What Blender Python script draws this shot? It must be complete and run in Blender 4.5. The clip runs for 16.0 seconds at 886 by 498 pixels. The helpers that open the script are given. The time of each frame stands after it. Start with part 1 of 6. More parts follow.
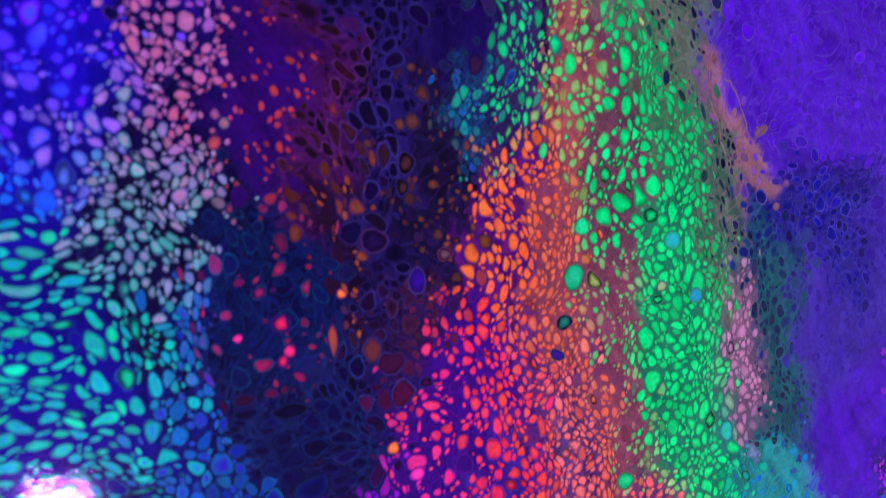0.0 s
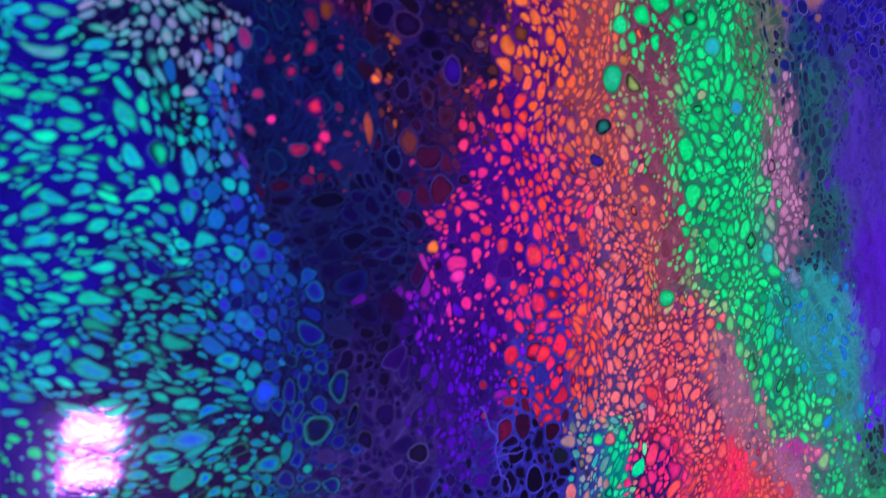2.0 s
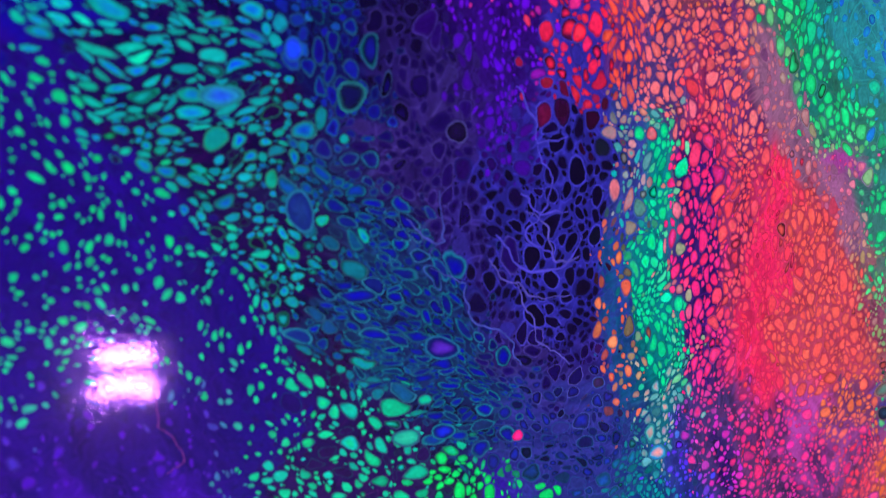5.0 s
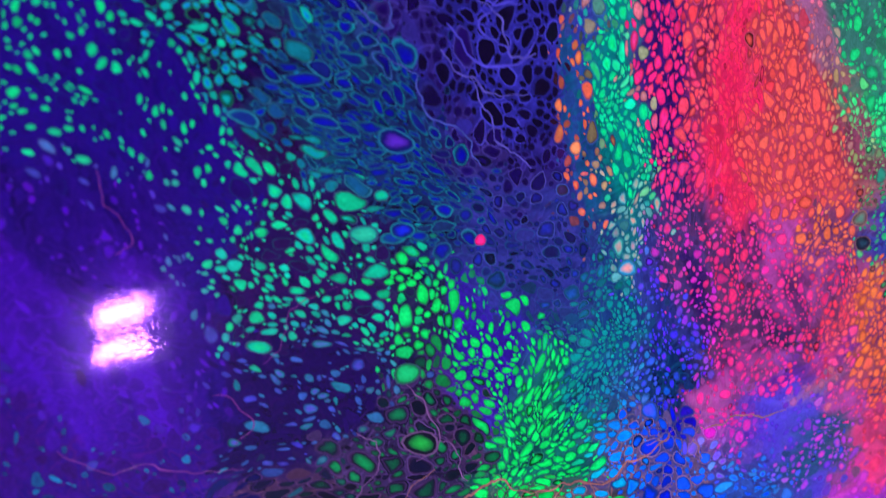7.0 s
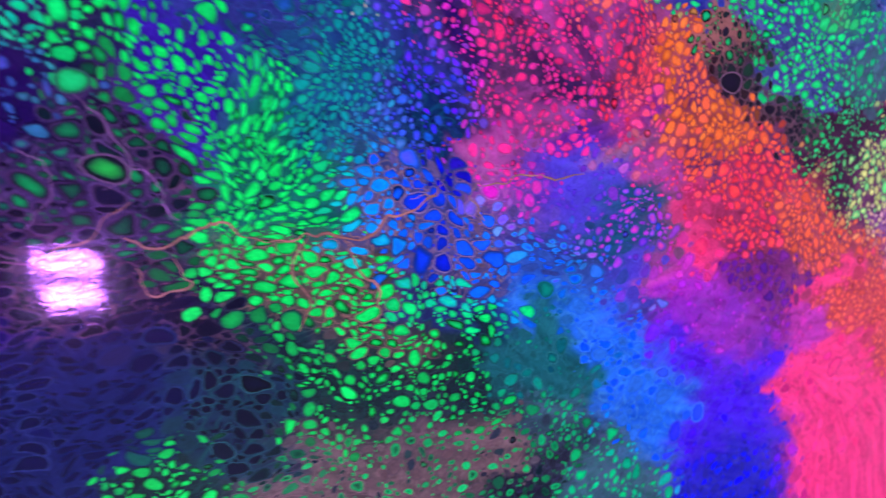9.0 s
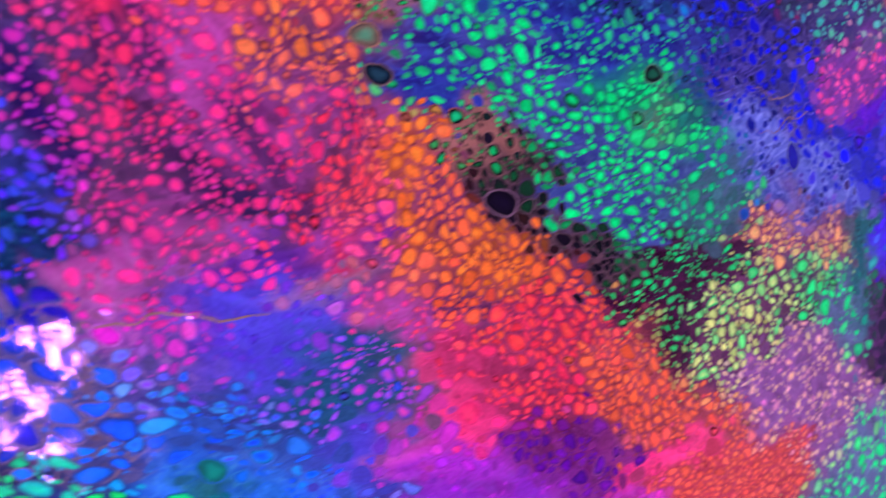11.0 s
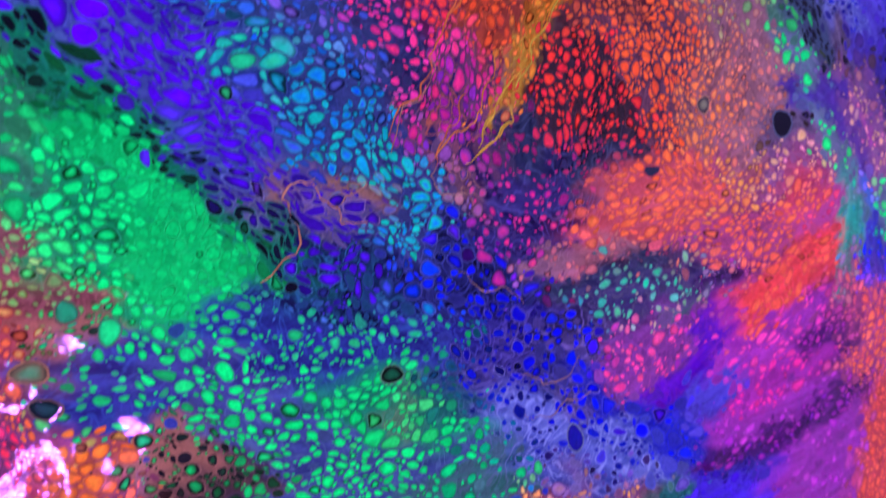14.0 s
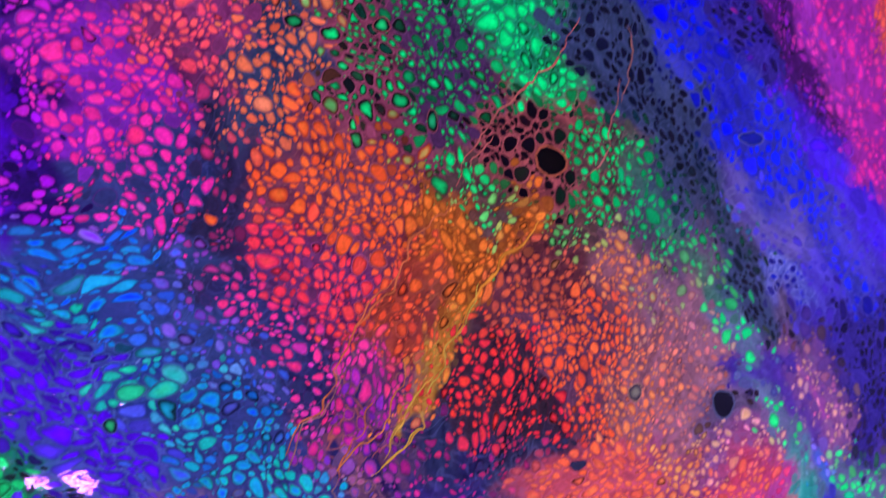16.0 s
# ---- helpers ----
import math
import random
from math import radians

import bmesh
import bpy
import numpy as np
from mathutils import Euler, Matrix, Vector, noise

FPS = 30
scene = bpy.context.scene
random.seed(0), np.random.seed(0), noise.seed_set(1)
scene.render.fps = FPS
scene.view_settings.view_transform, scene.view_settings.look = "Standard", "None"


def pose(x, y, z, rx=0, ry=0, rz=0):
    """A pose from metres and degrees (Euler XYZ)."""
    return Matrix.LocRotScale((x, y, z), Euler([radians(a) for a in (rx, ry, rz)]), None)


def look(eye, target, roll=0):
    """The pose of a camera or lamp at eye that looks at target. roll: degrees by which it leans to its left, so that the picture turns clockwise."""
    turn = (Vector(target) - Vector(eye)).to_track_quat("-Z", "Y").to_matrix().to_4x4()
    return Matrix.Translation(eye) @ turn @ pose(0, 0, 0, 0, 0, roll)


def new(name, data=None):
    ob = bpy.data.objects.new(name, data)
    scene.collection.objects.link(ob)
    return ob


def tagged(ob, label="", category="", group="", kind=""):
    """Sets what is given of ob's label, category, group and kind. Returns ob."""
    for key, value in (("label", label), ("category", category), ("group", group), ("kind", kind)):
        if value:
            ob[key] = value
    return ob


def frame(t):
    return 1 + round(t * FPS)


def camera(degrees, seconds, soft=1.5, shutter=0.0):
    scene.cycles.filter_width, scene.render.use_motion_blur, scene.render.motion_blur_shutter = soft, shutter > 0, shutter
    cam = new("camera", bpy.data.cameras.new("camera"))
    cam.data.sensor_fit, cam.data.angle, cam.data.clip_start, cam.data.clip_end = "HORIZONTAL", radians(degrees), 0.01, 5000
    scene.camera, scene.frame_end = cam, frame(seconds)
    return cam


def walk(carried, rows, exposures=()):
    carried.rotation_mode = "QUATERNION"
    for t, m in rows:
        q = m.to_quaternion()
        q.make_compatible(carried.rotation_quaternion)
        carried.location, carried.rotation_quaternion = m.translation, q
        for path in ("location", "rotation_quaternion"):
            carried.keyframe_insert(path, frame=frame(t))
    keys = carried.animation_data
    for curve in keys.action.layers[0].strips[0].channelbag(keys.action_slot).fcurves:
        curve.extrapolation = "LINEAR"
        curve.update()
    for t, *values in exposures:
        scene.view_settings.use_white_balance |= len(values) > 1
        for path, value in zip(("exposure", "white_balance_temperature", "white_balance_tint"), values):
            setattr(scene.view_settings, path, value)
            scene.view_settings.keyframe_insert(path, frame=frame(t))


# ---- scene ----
cam = camera(55.41, 16.0, soft=1.2, shutter=0.6)
cam.data.dof.use_dof, cam.data.dof.focus_distance, cam.data.dof.aperture_fstop = True, 0.224, 15.0
PATH = [
    (0, 0.00311, 0.01008, 0.15575, -7.930, -28.953, 4.423),
    (0.5, 0.00230, 0.00168, 0.15686, -8.440, -28.771, 4.054),
    (1, 0.00254, -0.00371, 0.15596, -9.055, -28.606, 3.566),
    (1.5, 0.00349, -0.01299, 0.15375, -9.522, -28.662, 2.813),
    (2, 0.00020, -0.02333, 0.15220, -10.297, -28.637, 2.393),
    (2.5, -0.00352, -0.02716, 0.15290, -11.295, -28.554, 2.370),
    (3, -0.00500, -0.03860, 0.15388, -11.726, -28.651, 1.737),
    (3.5, -0.00524, -0.05503, 0.15248, -12.092, -28.699, -0.092),
    (3.7, -0.00500, -0.06097, 0.15060, -11.023, -28.993, -1.252),
    (5.8, -0.00686, -0.08313, 0.15396, -15.078, -29.091, -2.582),
    (6, -0.00640, -0.08810, 0.15550, -14.848, -29.203, -2.977),
    (6.5, -0.00409, -0.10123, 0.15959, -15.407, -29.180, -4.177),
    (7, -0.00175, -0.10852, 0.16178, -15.787, -29.262, -4.791),
    (7.5, 0.00336, -0.12124, 0.16318, -16.265, -29.350, -5.515),
    (8, 0.01160, -0.13693, 0.16745, -16.750, -29.571, -6.627),
    (8.5, 0.02359, -0.15825, 0.18116, -17.339, -30.531, -7.599),
    (8.7, 0.03314, -0.16463, 0.18793, -18.011, -31.421, -7.761),
    (10.8, 0.13615, -0.19664, 0.16980, -12.089, -31.663, -4.964),
    (11, 0.14838, -0.19418, 0.17323, -11.393, -31.265, -4.803),
    (11.5, 0.17894, -0.18425, 0.18816, -11.827, -30.989, -3.372),
    (12, 0.19776, -0.17262, 0.19027, -11.172, -30.730, -3.204),
    (12.5, 0.21030, -0.16803, 0.19068, -10.506, -30.709, -3.093),
    (13, 0.21751, -0.16030, 0.19291, -9.927, -30.204, -2.496),
    (13.5, 0.22155, -0.15084, 0.19698, -8.722, -29.933, -2.335),
    (14, 0.22872, -0.14371, 0.20221, -6.412, -28.720, -2.682),
    (14.5, 0.23967, -0.12649, 0.20346, -3.390, -28.079, -2.995),
    (15, 0.24796, -0.11412, 0.20053, -1.666, -27.582, -2.369),
    (15.5, 0.25549, -0.10478, 0.20331, -0.360, -26.871, -1.867),
    (16, 0.26281, -0.09183, 0.21084, 0.484, -26.733, -0.869),
]
walk(cam, [(t, pose(x, y, z, rx, ry, rz)) for t, x, y, z, rx, ry, rz in PATH])

# ---- light ----
FILL_POWER, LAMP_STRENGTH = 138.0, 190.0
scene.view_settings.exposure = 0.0
world = bpy.data.worlds.new("world")
scene.world = world
world.use_nodes = True
world.node_tree.nodes["Background"].inputs[0].default_value = (0.9, 0.92, 1.0, 1)
world.node_tree.nodes["Background"].inputs[1].default_value = 0.02
WEST, EAST, SOUTH, NORTH, FLOOR, CEILING = -3.0, 2.6, -2.8, 3.0, -0.022, 2.4
# Two unseen area lights, added for even light over the painting, set in wall openings.
for place, aim, power in (((WEST - 0.02, -0.3, 1.45), (0.5, -0.25, 0.0), 0.8), ((0.25, SOUTH - 0.02, 1.45), (0.35, -0.25, 0.0), 1.15)):
    fill_data = bpy.data.lights.new("fill_light", "AREA")
    fill_data.shape, fill_data.size, fill_data.size_y, fill_data.energy, fill_data.color = "RECTANGLE", 1.5, 1.3, FILL_POWER * power, (0.89, 0.90, 1.33)
    fill_light = new("fill_light", fill_data)
    fill_light.matrix_world = look(place, aim)


# ---- materials ----
def linear(code):
    """A paint colour from its six-digit code, in linear light."""
    out = []
    for k in (0, 2, 4):
        v = int(code[k : k + 2], 16) / 255
        out.append(v / 12.92 if v <= 0.04045 else ((v + 0.055) / 1.055) ** 2.4)
    return out


def plain(name, colour, roughness=0.7, grain=40.0, bump=0.1):
    mat = bpy.data.materials.new(name)
    mat.use_nodes = True
    nodes, links = mat.node_tree.nodes, mat.node_tree.links
    bsdf = nodes["Principled BSDF"]
    tex = nodes.new("ShaderNodeTexNoise")
    tex.inputs["Scale"].default_value, tex.inputs["Detail"].default_value = grain, 6
    coord = nodes.new("ShaderNodeTexCoord")
    links.new(coord.outputs["Object"], tex.inputs["Vector"])
    ramp = nodes.new("ShaderNodeValToRGB")
    ramp.color_ramp.elements[0].color = (*[c * 0.88 for c in colour], 1)
    ramp.color_ramp.elements[1].color = (*[min(1, c * 1.08) for c in colour], 1)
    links.new(tex.outputs[0], ramp.inputs[0])
    links.new(ramp.outputs[0], bsdf.inputs["Base Color"])
    bsdf.inputs["Roughness"].default_value = roughness
    dent = nodes.new("ShaderNodeBump")
    dent.inputs["Strength"].default_value, dent.inputs["Distance"].default_value = bump, 0.002
    links.new(tex.outputs[0], dent.inputs["Height"])
    links.new(dent.outputs[0], bsdf.inputs["Normal"])
    return mat


def glossy_paint(name, marbled):
    """Poured acrylic under a clear gloss: two colours marbled finely into each other, slightly uneven."""
    mat = bpy.data.materials.new(name)
    mat.use_nodes = True
    nodes, links = mat.node_tree.nodes, mat.node_tree.links
    bsdf = nodes["Principled BSDF"]
    coord = nodes.new("ShaderNodeTexCoord")
    a, b = nodes.new("ShaderNodeAttribute"), nodes.new("ShaderNodeAttribute")
    a.attribute_name, b.attribute_name = "paint", "vein"
    swirl = nodes.new("ShaderNodeTexNoise")
    swirl.inputs["Scale"].default_value, swirl.inputs["Detail"].default_value = (150 if marbled else 420), 8
    swirl.inputs["Distortion"].default_value = 1.6 if marbled else 0.6
    links.new(coord.outputs["Object"], swirl.inputs["Vector"])
    ramp = nodes.new("ShaderNodeMapRange")
    ramp.inputs["From Min"].default_value, ramp.inputs["From Max"].default_value = (0.52, 0.95) if marbled else (0.42, 0.9)
    links.new(swirl.outputs[0], ramp.inputs["Value"])
    mix = nodes.new("ShaderNodeMix")
    mix.data_type = "RGBA"
    links.new(ramp.outputs[0], mix.inputs[0])
    links.new(a.outputs["Color"], mix.inputs[6])
    links.new(b.outputs["Color"], mix.inputs[7])
    fine = nodes.new("ShaderNodeTexNoise")
    fine.inputs["Scale"].default_value, fine.inputs["Detail"].default_value = 1100, 4
    links.new(coord.outputs["Object"], fine.inputs["Vector"])
    shade = nodes.new("ShaderNodeMapRange")
    shade.inputs["To Min"].default_value, shade.inputs["To Max"].default_value = 0.72, 1.25
    links.new(fine.outputs[0], shade.inputs["Value"])
    tone = nodes.new("ShaderNodeVectorMath")
    tone.operation = "SCALE"
    links.new(mix.outputs[2], tone.inputs[0])
    links.new(shade.outputs[0], tone.inputs["Scale"])
    last = tone.outputs[0]
    if marbled:
        # flow lines: thin threads of the second colour, and darker ones beside them, along the contours of a slow swirl
        slow = nodes.new("ShaderNodeTexNoise")
        slow.inputs["Scale"].default_value, slow.inputs["Detail"].default_value, slow.inputs["Distortion"].default_value = 34, 2.5, 2.2
        links.new(coord.outputs["Object"], slow.inputs["Vector"])
        for count, strength, gain in ((11.0, 0.7, 1.1), (15.0, 0.3, 0.4)):
            many = nodes.new("ShaderNodeMath")
            many.operation, many.inputs[1].default_value = "MULTIPLY", count
            links.new(slow.outputs[0], many.inputs[0])
            fold = nodes.new("ShaderNodeMath")
            fold.operation, fold.inputs[1].default_value = "PINGPONG", 0.5
            links.new(many.outputs[0], fold.inputs[0])
            thread = nodes.new("ShaderNodeMapRange")
            thread.inputs["From Min"].default_value, thread.inputs["From Max"].default_value = 0.0, 0.16
            thread.inputs["To Min"].default_value, thread.inputs["To Max"].default_value = strength, 0.0
            links.new(fold.outputs[0], thread.inputs["Value"])
            tinted = nodes.new("ShaderNodeVectorMath")
            tinted.operation, tinted.inputs["Scale"].default_value = "SCALE", gain
            links.new(b.outputs["Color"], tinted.inputs[0])
            over = nodes.new("ShaderNodeMix")
            over.data_type = "RGBA"
            links.new(thread.outputs[0], over.inputs[0])
            links.new(last, over.inputs[6])
            links.new(tinted.outputs[0], over.inputs[7])
            last = over.outputs[2]
    links.new(last, bsdf.inputs["Base Color"])
    bsdf.inputs["Roughness"].default_value, bsdf.inputs["Specular IOR Level"].default_value = 0.2, 0.08
    bsdf.inputs["Coat Weight"].default_value, bsdf.inputs["Coat Roughness"].default_value = 1.0, 0.014
    bsdf.inputs["IOR"].default_value = 1.48
    dent = nodes.new("ShaderNodeBump")
    dent.inputs["Strength"].default_value, dent.inputs["Distance"].default_value = 0.2, 0.00003
    links.new(fine.outputs[0], dent.inputs["Height"])
    links.new(dent.outputs[0], bsdf.inputs["Normal"])
    links.new(dent.outputs[0], bsdf.inputs["Coat Normal"])
    return mat


WALL = plain("wall_paint", (0.06, 0.055, 0.07), 0.8)
# The unseen east wall is paler so that its reflection hazes the gloss.
HAZE_WALL = plain("haze_wall_paint", (0.12, 0.10, 0.16), 0.8)
BOARD = plain("floor_board", (0.16, 0.14, 0.14), 0.5, 18)
CANVAS = plain("canvas", (0.75, 0.73, 0.70), 0.9, 900)
METAL = plain("lamp_metal", (0.5, 0.5, 0.52), 0.4)
FILM, CELL = glossy_paint("poured_ground", True), glossy_paint("poured_cells", False)
GLOW = bpy.data.materials.new("lamp_glow")
GLOW.use_nodes = True
GLOW.node_tree.nodes["Principled BSDF"].inputs["Emission Color"].default_value = (0.55, 0.15, 1.0, 1)
GLOW.node_tree.nodes["Principled BSDF"].inputs["Emission Strength"].default_value = LAMP_STRENGTH
# Clear glass, used on nothing.
CLEAR_GLASS = bpy.data.materials.new("clear_glass")
CLEAR_GLASS.use_nodes = True
CLEAR_GLASS.node_tree.nodes["Principled BSDF"].inputs["Transmission Weight"].default_value = 1.0
CLEAR_GLASS.node_tree.nodes["Principled BSDF"].inputs["Roughness"].default_value = 0.02


# ---- the room ----
def part(name, bm, material, parent=None, label=""):
    mesh = bpy.data.meshes.new(name)
    bm.to_mesh(mesh)
    bm.free()
    mesh.materials.append(material)
    ob = new(name, mesh)
    ob.parent = parent
    return tagged(ob, label)


def block(lo, hi, bevel=0.0):
    bm = bmesh.new()
    bmesh.ops.create_cube(bm, size=1)
    for v in bm.verts:
        v.co = [lo[k] + (v.co[k] + 0.5) * (hi[k] - lo[k]) for k in range(3)]
    if bevel:
        bmesh.ops.bevel(bm, geom=bm.edges[:], offset=bevel, segments=3, profile=0.5, affect="EDGES")
    return bm


def wall_with_hole(x0, x1, y0, y1, z0, z1, hole):
    """A wall along y with a hole (y from, y to, z from, z to) through it for an added light."""
    bm = bmesh.new()
    a, b, c, d = hole
    for ya, yb, za, zb in ((y0, a, z0, z1), (b, y1, z0, z1), (a, b, z0, c), (a, b, d, z1)):
        piece = block((x0, ya, za), (x1, yb, zb))
        mesh = bpy.data.meshes.new("piece")
        piece.to_mesh(mesh)
        piece.free()
        bm.from_mesh(mesh)
        bpy.data.meshes.remove(mesh)
    return bm


def structure(name, bm, material, label):
    return tagged(part(name, bm, material), label, kind="structure")


structure("floor", block((WEST, SOUTH, FLOOR - 0.1), (EAST, NORTH, FLOOR)), BOARD, "plain dull brown floor under the painting")
structure("ceiling", block((WEST - 0.1, SOUTH - 0.1, CEILING), (EAST + 0.1, NORTH + 0.1, CEILING + 0.1)), WALL, "plain dark grey ceiling above the painting")
structure("wall_east", block((EAST, SOUTH, FLOOR - 0.1), (EAST + 0.1, NORTH, CEILING)), HAZE_WALL, "plain unseen lilac wall, paler to lay a haze on the gloss")
south = wall_with_hole(-SOUTH, 0.1 - SOUTH, WEST, EAST, FLOOR - 0.1, CEILING, (-0.55, 1.05, 0.75, 2.15))
bmesh.ops.transform(south, matrix=Matrix(((0, 1, 0, 0), (-1, 0, 0, 0), (0, 0, 1, 0), (0, 0, 0, 1))), verts=south.verts)
structure("wall_south", south, WALL, "plain unseen dark grey wall with an opening for an added light")
structure("wall_north", block((WEST, NORTH, FLOOR - 0.1), (EAST, NORTH + 0.1, CEILING)), WALL, "plain dark grey wall")
structure("wall_west", wall_with_hole(WEST - 0.1, WEST, SOUTH, NORTH, FLOOR - 0.1, CEILING, (-1.1, 0.5, 0.75, 2.15)), WALL, "plain unseen dark grey wall with an opening for an added light")


def ceiling_lamp(x, y, z):
    lamp = tagged(new("ceiling_lamp"), "twin-panel violet lamp mirrored in the wet gloss", "lamp")
    lamp.location, lamp.rotation_euler = (x, y, z), (0, 0, radians(-8))
    part("housing", block((-0.15, -0.12, 0.0), (0.15, 0.12, 0.06), 0.006), METAL, lamp)
    for k in (-1, 1):
        part("light_panel", block((-0.072, k * 0.05 - 0.024, -0.012), (0.072, k * 0.05 + 0.024, -0.001), 0.004), GLOW, lamp, "glowing violet-white panel")
    part("stem", block((-0.012, -0.012, 0.06), (0.012, 0.012, CEILING - z), 0.002), METAL, lamp)
    return lamp


ceiling_lamp(0.24, -1.02, 2.30)

# ---- the poured painting ----
X0, X1, Y0, Y1 = -0.055, 0.615, -0.495, 0.105


class Lattice:
    """Smooth noise over the plane, from a lattice of random values."""

    def __init__(self, seed):
        self.v = np.random.RandomState(seed).rand(256, 256) * 2 - 1

    def at(self, x, y):
        i, j = np.floor(x).astype(int), np.floor(y).astype(int)
        u, w = x - i, y - j
        u, w = u * u * u * (u * (6 * u - 15) + 10), w * w * w * (w * (6 * w - 15) + 10)
        v = self.v
        i0, i1, j0, j1 = i % 256, (i + 1) % 256, j % 256, (j + 1) % 256
        return (v[i0, j0] * (1 - u) + v[i1, j0] * u) * (1 - w) + (v[i0, j1] * (1 - u) + v[i1, j1] * u) * w

    def many(self, x, y, wave, octaves=3):
        return sum(self.at(x / wave * 2**k + 17 * k, y / wave * 2**k + 31 * k) * 0.5**k for k in range(octaves))


N1, N2, N3, N4 = (Lattice(s) for s in (11, 12, 13, 14))


def relief(x, y):
    """Height of the hardened paint: slow swells, and finer lumps where the cells stand up towards the east."""
    lumps = np.clip((x - 0.10) / 0.10, 0, 1)
    return (0.00008 + 0.00008 * lumps) * N3.many(x, y, 0.045, 2) + (0.00001 + 0.00024 * lumps) * N4.many(x, y, 0.010, 2)


KINDS = {}


def kind(name, cell, other, ground, vein, rim, core, size, stretch, fill, share, faint):
    """A kind of paint: colours of its cells, ground, veins, cell rims and cores; cell size in millimetres; stretch; fill; share of cells shown, and of the faint ones among them."""
    KINDS[name] = [*(linear(c) for c in (cell, other, ground, vein, rim, core)), size, stretch, fill, share, faint]


kind('blue_violet_blobs', '2c30fd', '6505f6', '110497', '220497', '201bc1', '3e4dff', 4.0, 1.2, 0.7, 0.75, 0.8)
kind('blue_blobs', '053cff', '286af6', '0f0490', '1e047d', '1036c1', '054cff', 4.6, 1.2, 0.75, 0.85, 0.8)
kind('teal_ovals', '04dc8f', '04c199', '0f027d', '160473', '045881', '0d89c2', 4.7, 2.1, 0.64, 0.95, 0.8)
kind('slate_pink', '4c5ec0', '945cbf', '0c0478', '170484', '3c39a7', 'ba6aaf', 3.6, 1.2, 0.78, 0.95, 0.8)
kind('pink_pale', 'bf6287', 'a96eab', '090331', '11034d', '7e41a6', 'd6627f', 2.4, 1.2, 0.8, 0.95, 0.8)
kind('pale_teal_pink', '44a897', '8b81aa', '0a0325', '110337', '326e92', 'b97da5', 2.6, 1.3, 0.78, 0.95, 0.8)
kind('teal_small', '04b48d', '05a2ac', '0a032b', '100344', '055371', '1aaa97', 3.0, 1.6, 0.76, 0.95, 0.8)
kind('blue_rings', '0c26a6', '047b9c', '070343', '151c7b', '157ba8', '3910bc', 3.6, 1.4, 0.85, 0.95, 0.8)
kind('plum_sparse_red', 'c13233', 'a12647', '230353', '330353', '3c0b29', 'ce4f32', 2.7, 1.5, 0.55, 0.3, 0.28)
kind('navy_sparse_pink', 'a0184b', '110341', '070331', '0c1e56', '054f77', 'b2234e', 4.0, 1.2, 0.6, 0.18, 0.8)
kind('navy_net', '090331', '0f0341', '0e0836', '182a5c', '152a69', '06031f', 6.4, 1.6, 0.88, 0.95, 0.8)
kind('maroon_cells', '130317', '0a0314', '2a033a', '5d1a5e', '531a4e', '170317', 4.9, 1.7, 0.75, 0.85, 0.8)
kind('violet_net', '0c0328', '110335', '16073e', '2d2066', '2e246e', '0a031c', 5.4, 1.1, 0.9, 1, 0.8)
kind('orange_streaks', 'a13f27', 'c15524', '17041b', '320e23', '3f1216', 'c16b31', 2.8, 2, 0.6, 0.6, 0.8)
kind('dark_net', '0b0329', '0e0331', '140838', '2c1c5c', '241056', '09031c', 5.8, 1.2, 0.88, 0.97, 0.8)
kind('slate_dots', '613222', '1e0e2d', '120820', '251448', '1d0c1d', '7e3e1f', 2.7, 1.3, 0.55, 0.4, 0.28)
kind('plum_small', '371131', '5c2239', '220a30', '3a1741', '4b2139', '1f0626', 2.1, 1.1, 0.75, 0.9, 0.8)
kind('indigo_soft', '140338', '1c0649', '170340', '1b0d48', '1c0649', '140338', 4.9, 1.4, 0.7, 0.5, 0.4)
kind('teal_tiny_rings', '203297', '04a26a', '161247', '114363', '03967d', '141057', 2.8, 1.3, 0.75, 0.8, 0.8)
kind('green_small_slate', '04d866', '139372', '231547', '422e58', '1f5d54', '04ee71', 3.2, 1.5, 0.68, 0.85, 0.8)
kind('orange_cells', 'f95725', 'f9712f', '420762', '6c1d59', 'a13246', 'f97836', 3.8, 1.3, 0.8, 0.95, 0.8)
kind('red_cells', 'f93337', 'f92566', '300467', '501183', '972057', 'f9522d', 4.3, 1.4, 0.78, 0.92, 0.8)
kind('magenta_cells', 'f52680', 'f93349', '2e0465', '490c79', '7f1e76', 'f94765', 4.0, 1.1, 0.65, 0.6, 0.8)
kind('salmon_rings', 'f55831', 'eb7142', '823c4a', '974045', '6c2b48', 'd6715d', 2.8, 1.3, 0.8, 0.95, 0.8)
kind('salmon_green', '04c35b', 'eb674b', '914647', 'b3554f', '75493c', '04ee71', 4.3, 1.3, 0.75, 0.85, 0.8)
kind('salmon_dense', 'f9584f', 'f5675d', '582059', '8a3e5d', '973b57', 'fa7965', 3.4, 1.1, 0.88, 1, 0.8)
kind('green_cells', '04e36c', '04cd61', '613345', '7f4954', '1a6127', '04f977', 5.8, 1.2, 0.75, 0.9, 0.8)
kind('mauve_green', '04c35b', 'c05c69', '7b3749', '964d5b', '753f39', '04d866', 3.6, 1.2, 0.6, 0.65, 0.8)
kind('green_dense', '04e36c', '04d866', '107851', '356a46', '137635', '04f977', 5.0, 1.2, 0.9, 1, 0.8)
kind('green_soft', '04cd61', '04c35b', '366a42', '438047', '1d8048', '04e36c', 3.5, 1.5, 0.85, 0.9, 0.55)
kind('sage_cells', '06bd58', '16c25b', '3d6a47', '7f6a5b', '3d7642', '05cd61', 2.9, 1.6, 0.85, 0.9, 0.8)
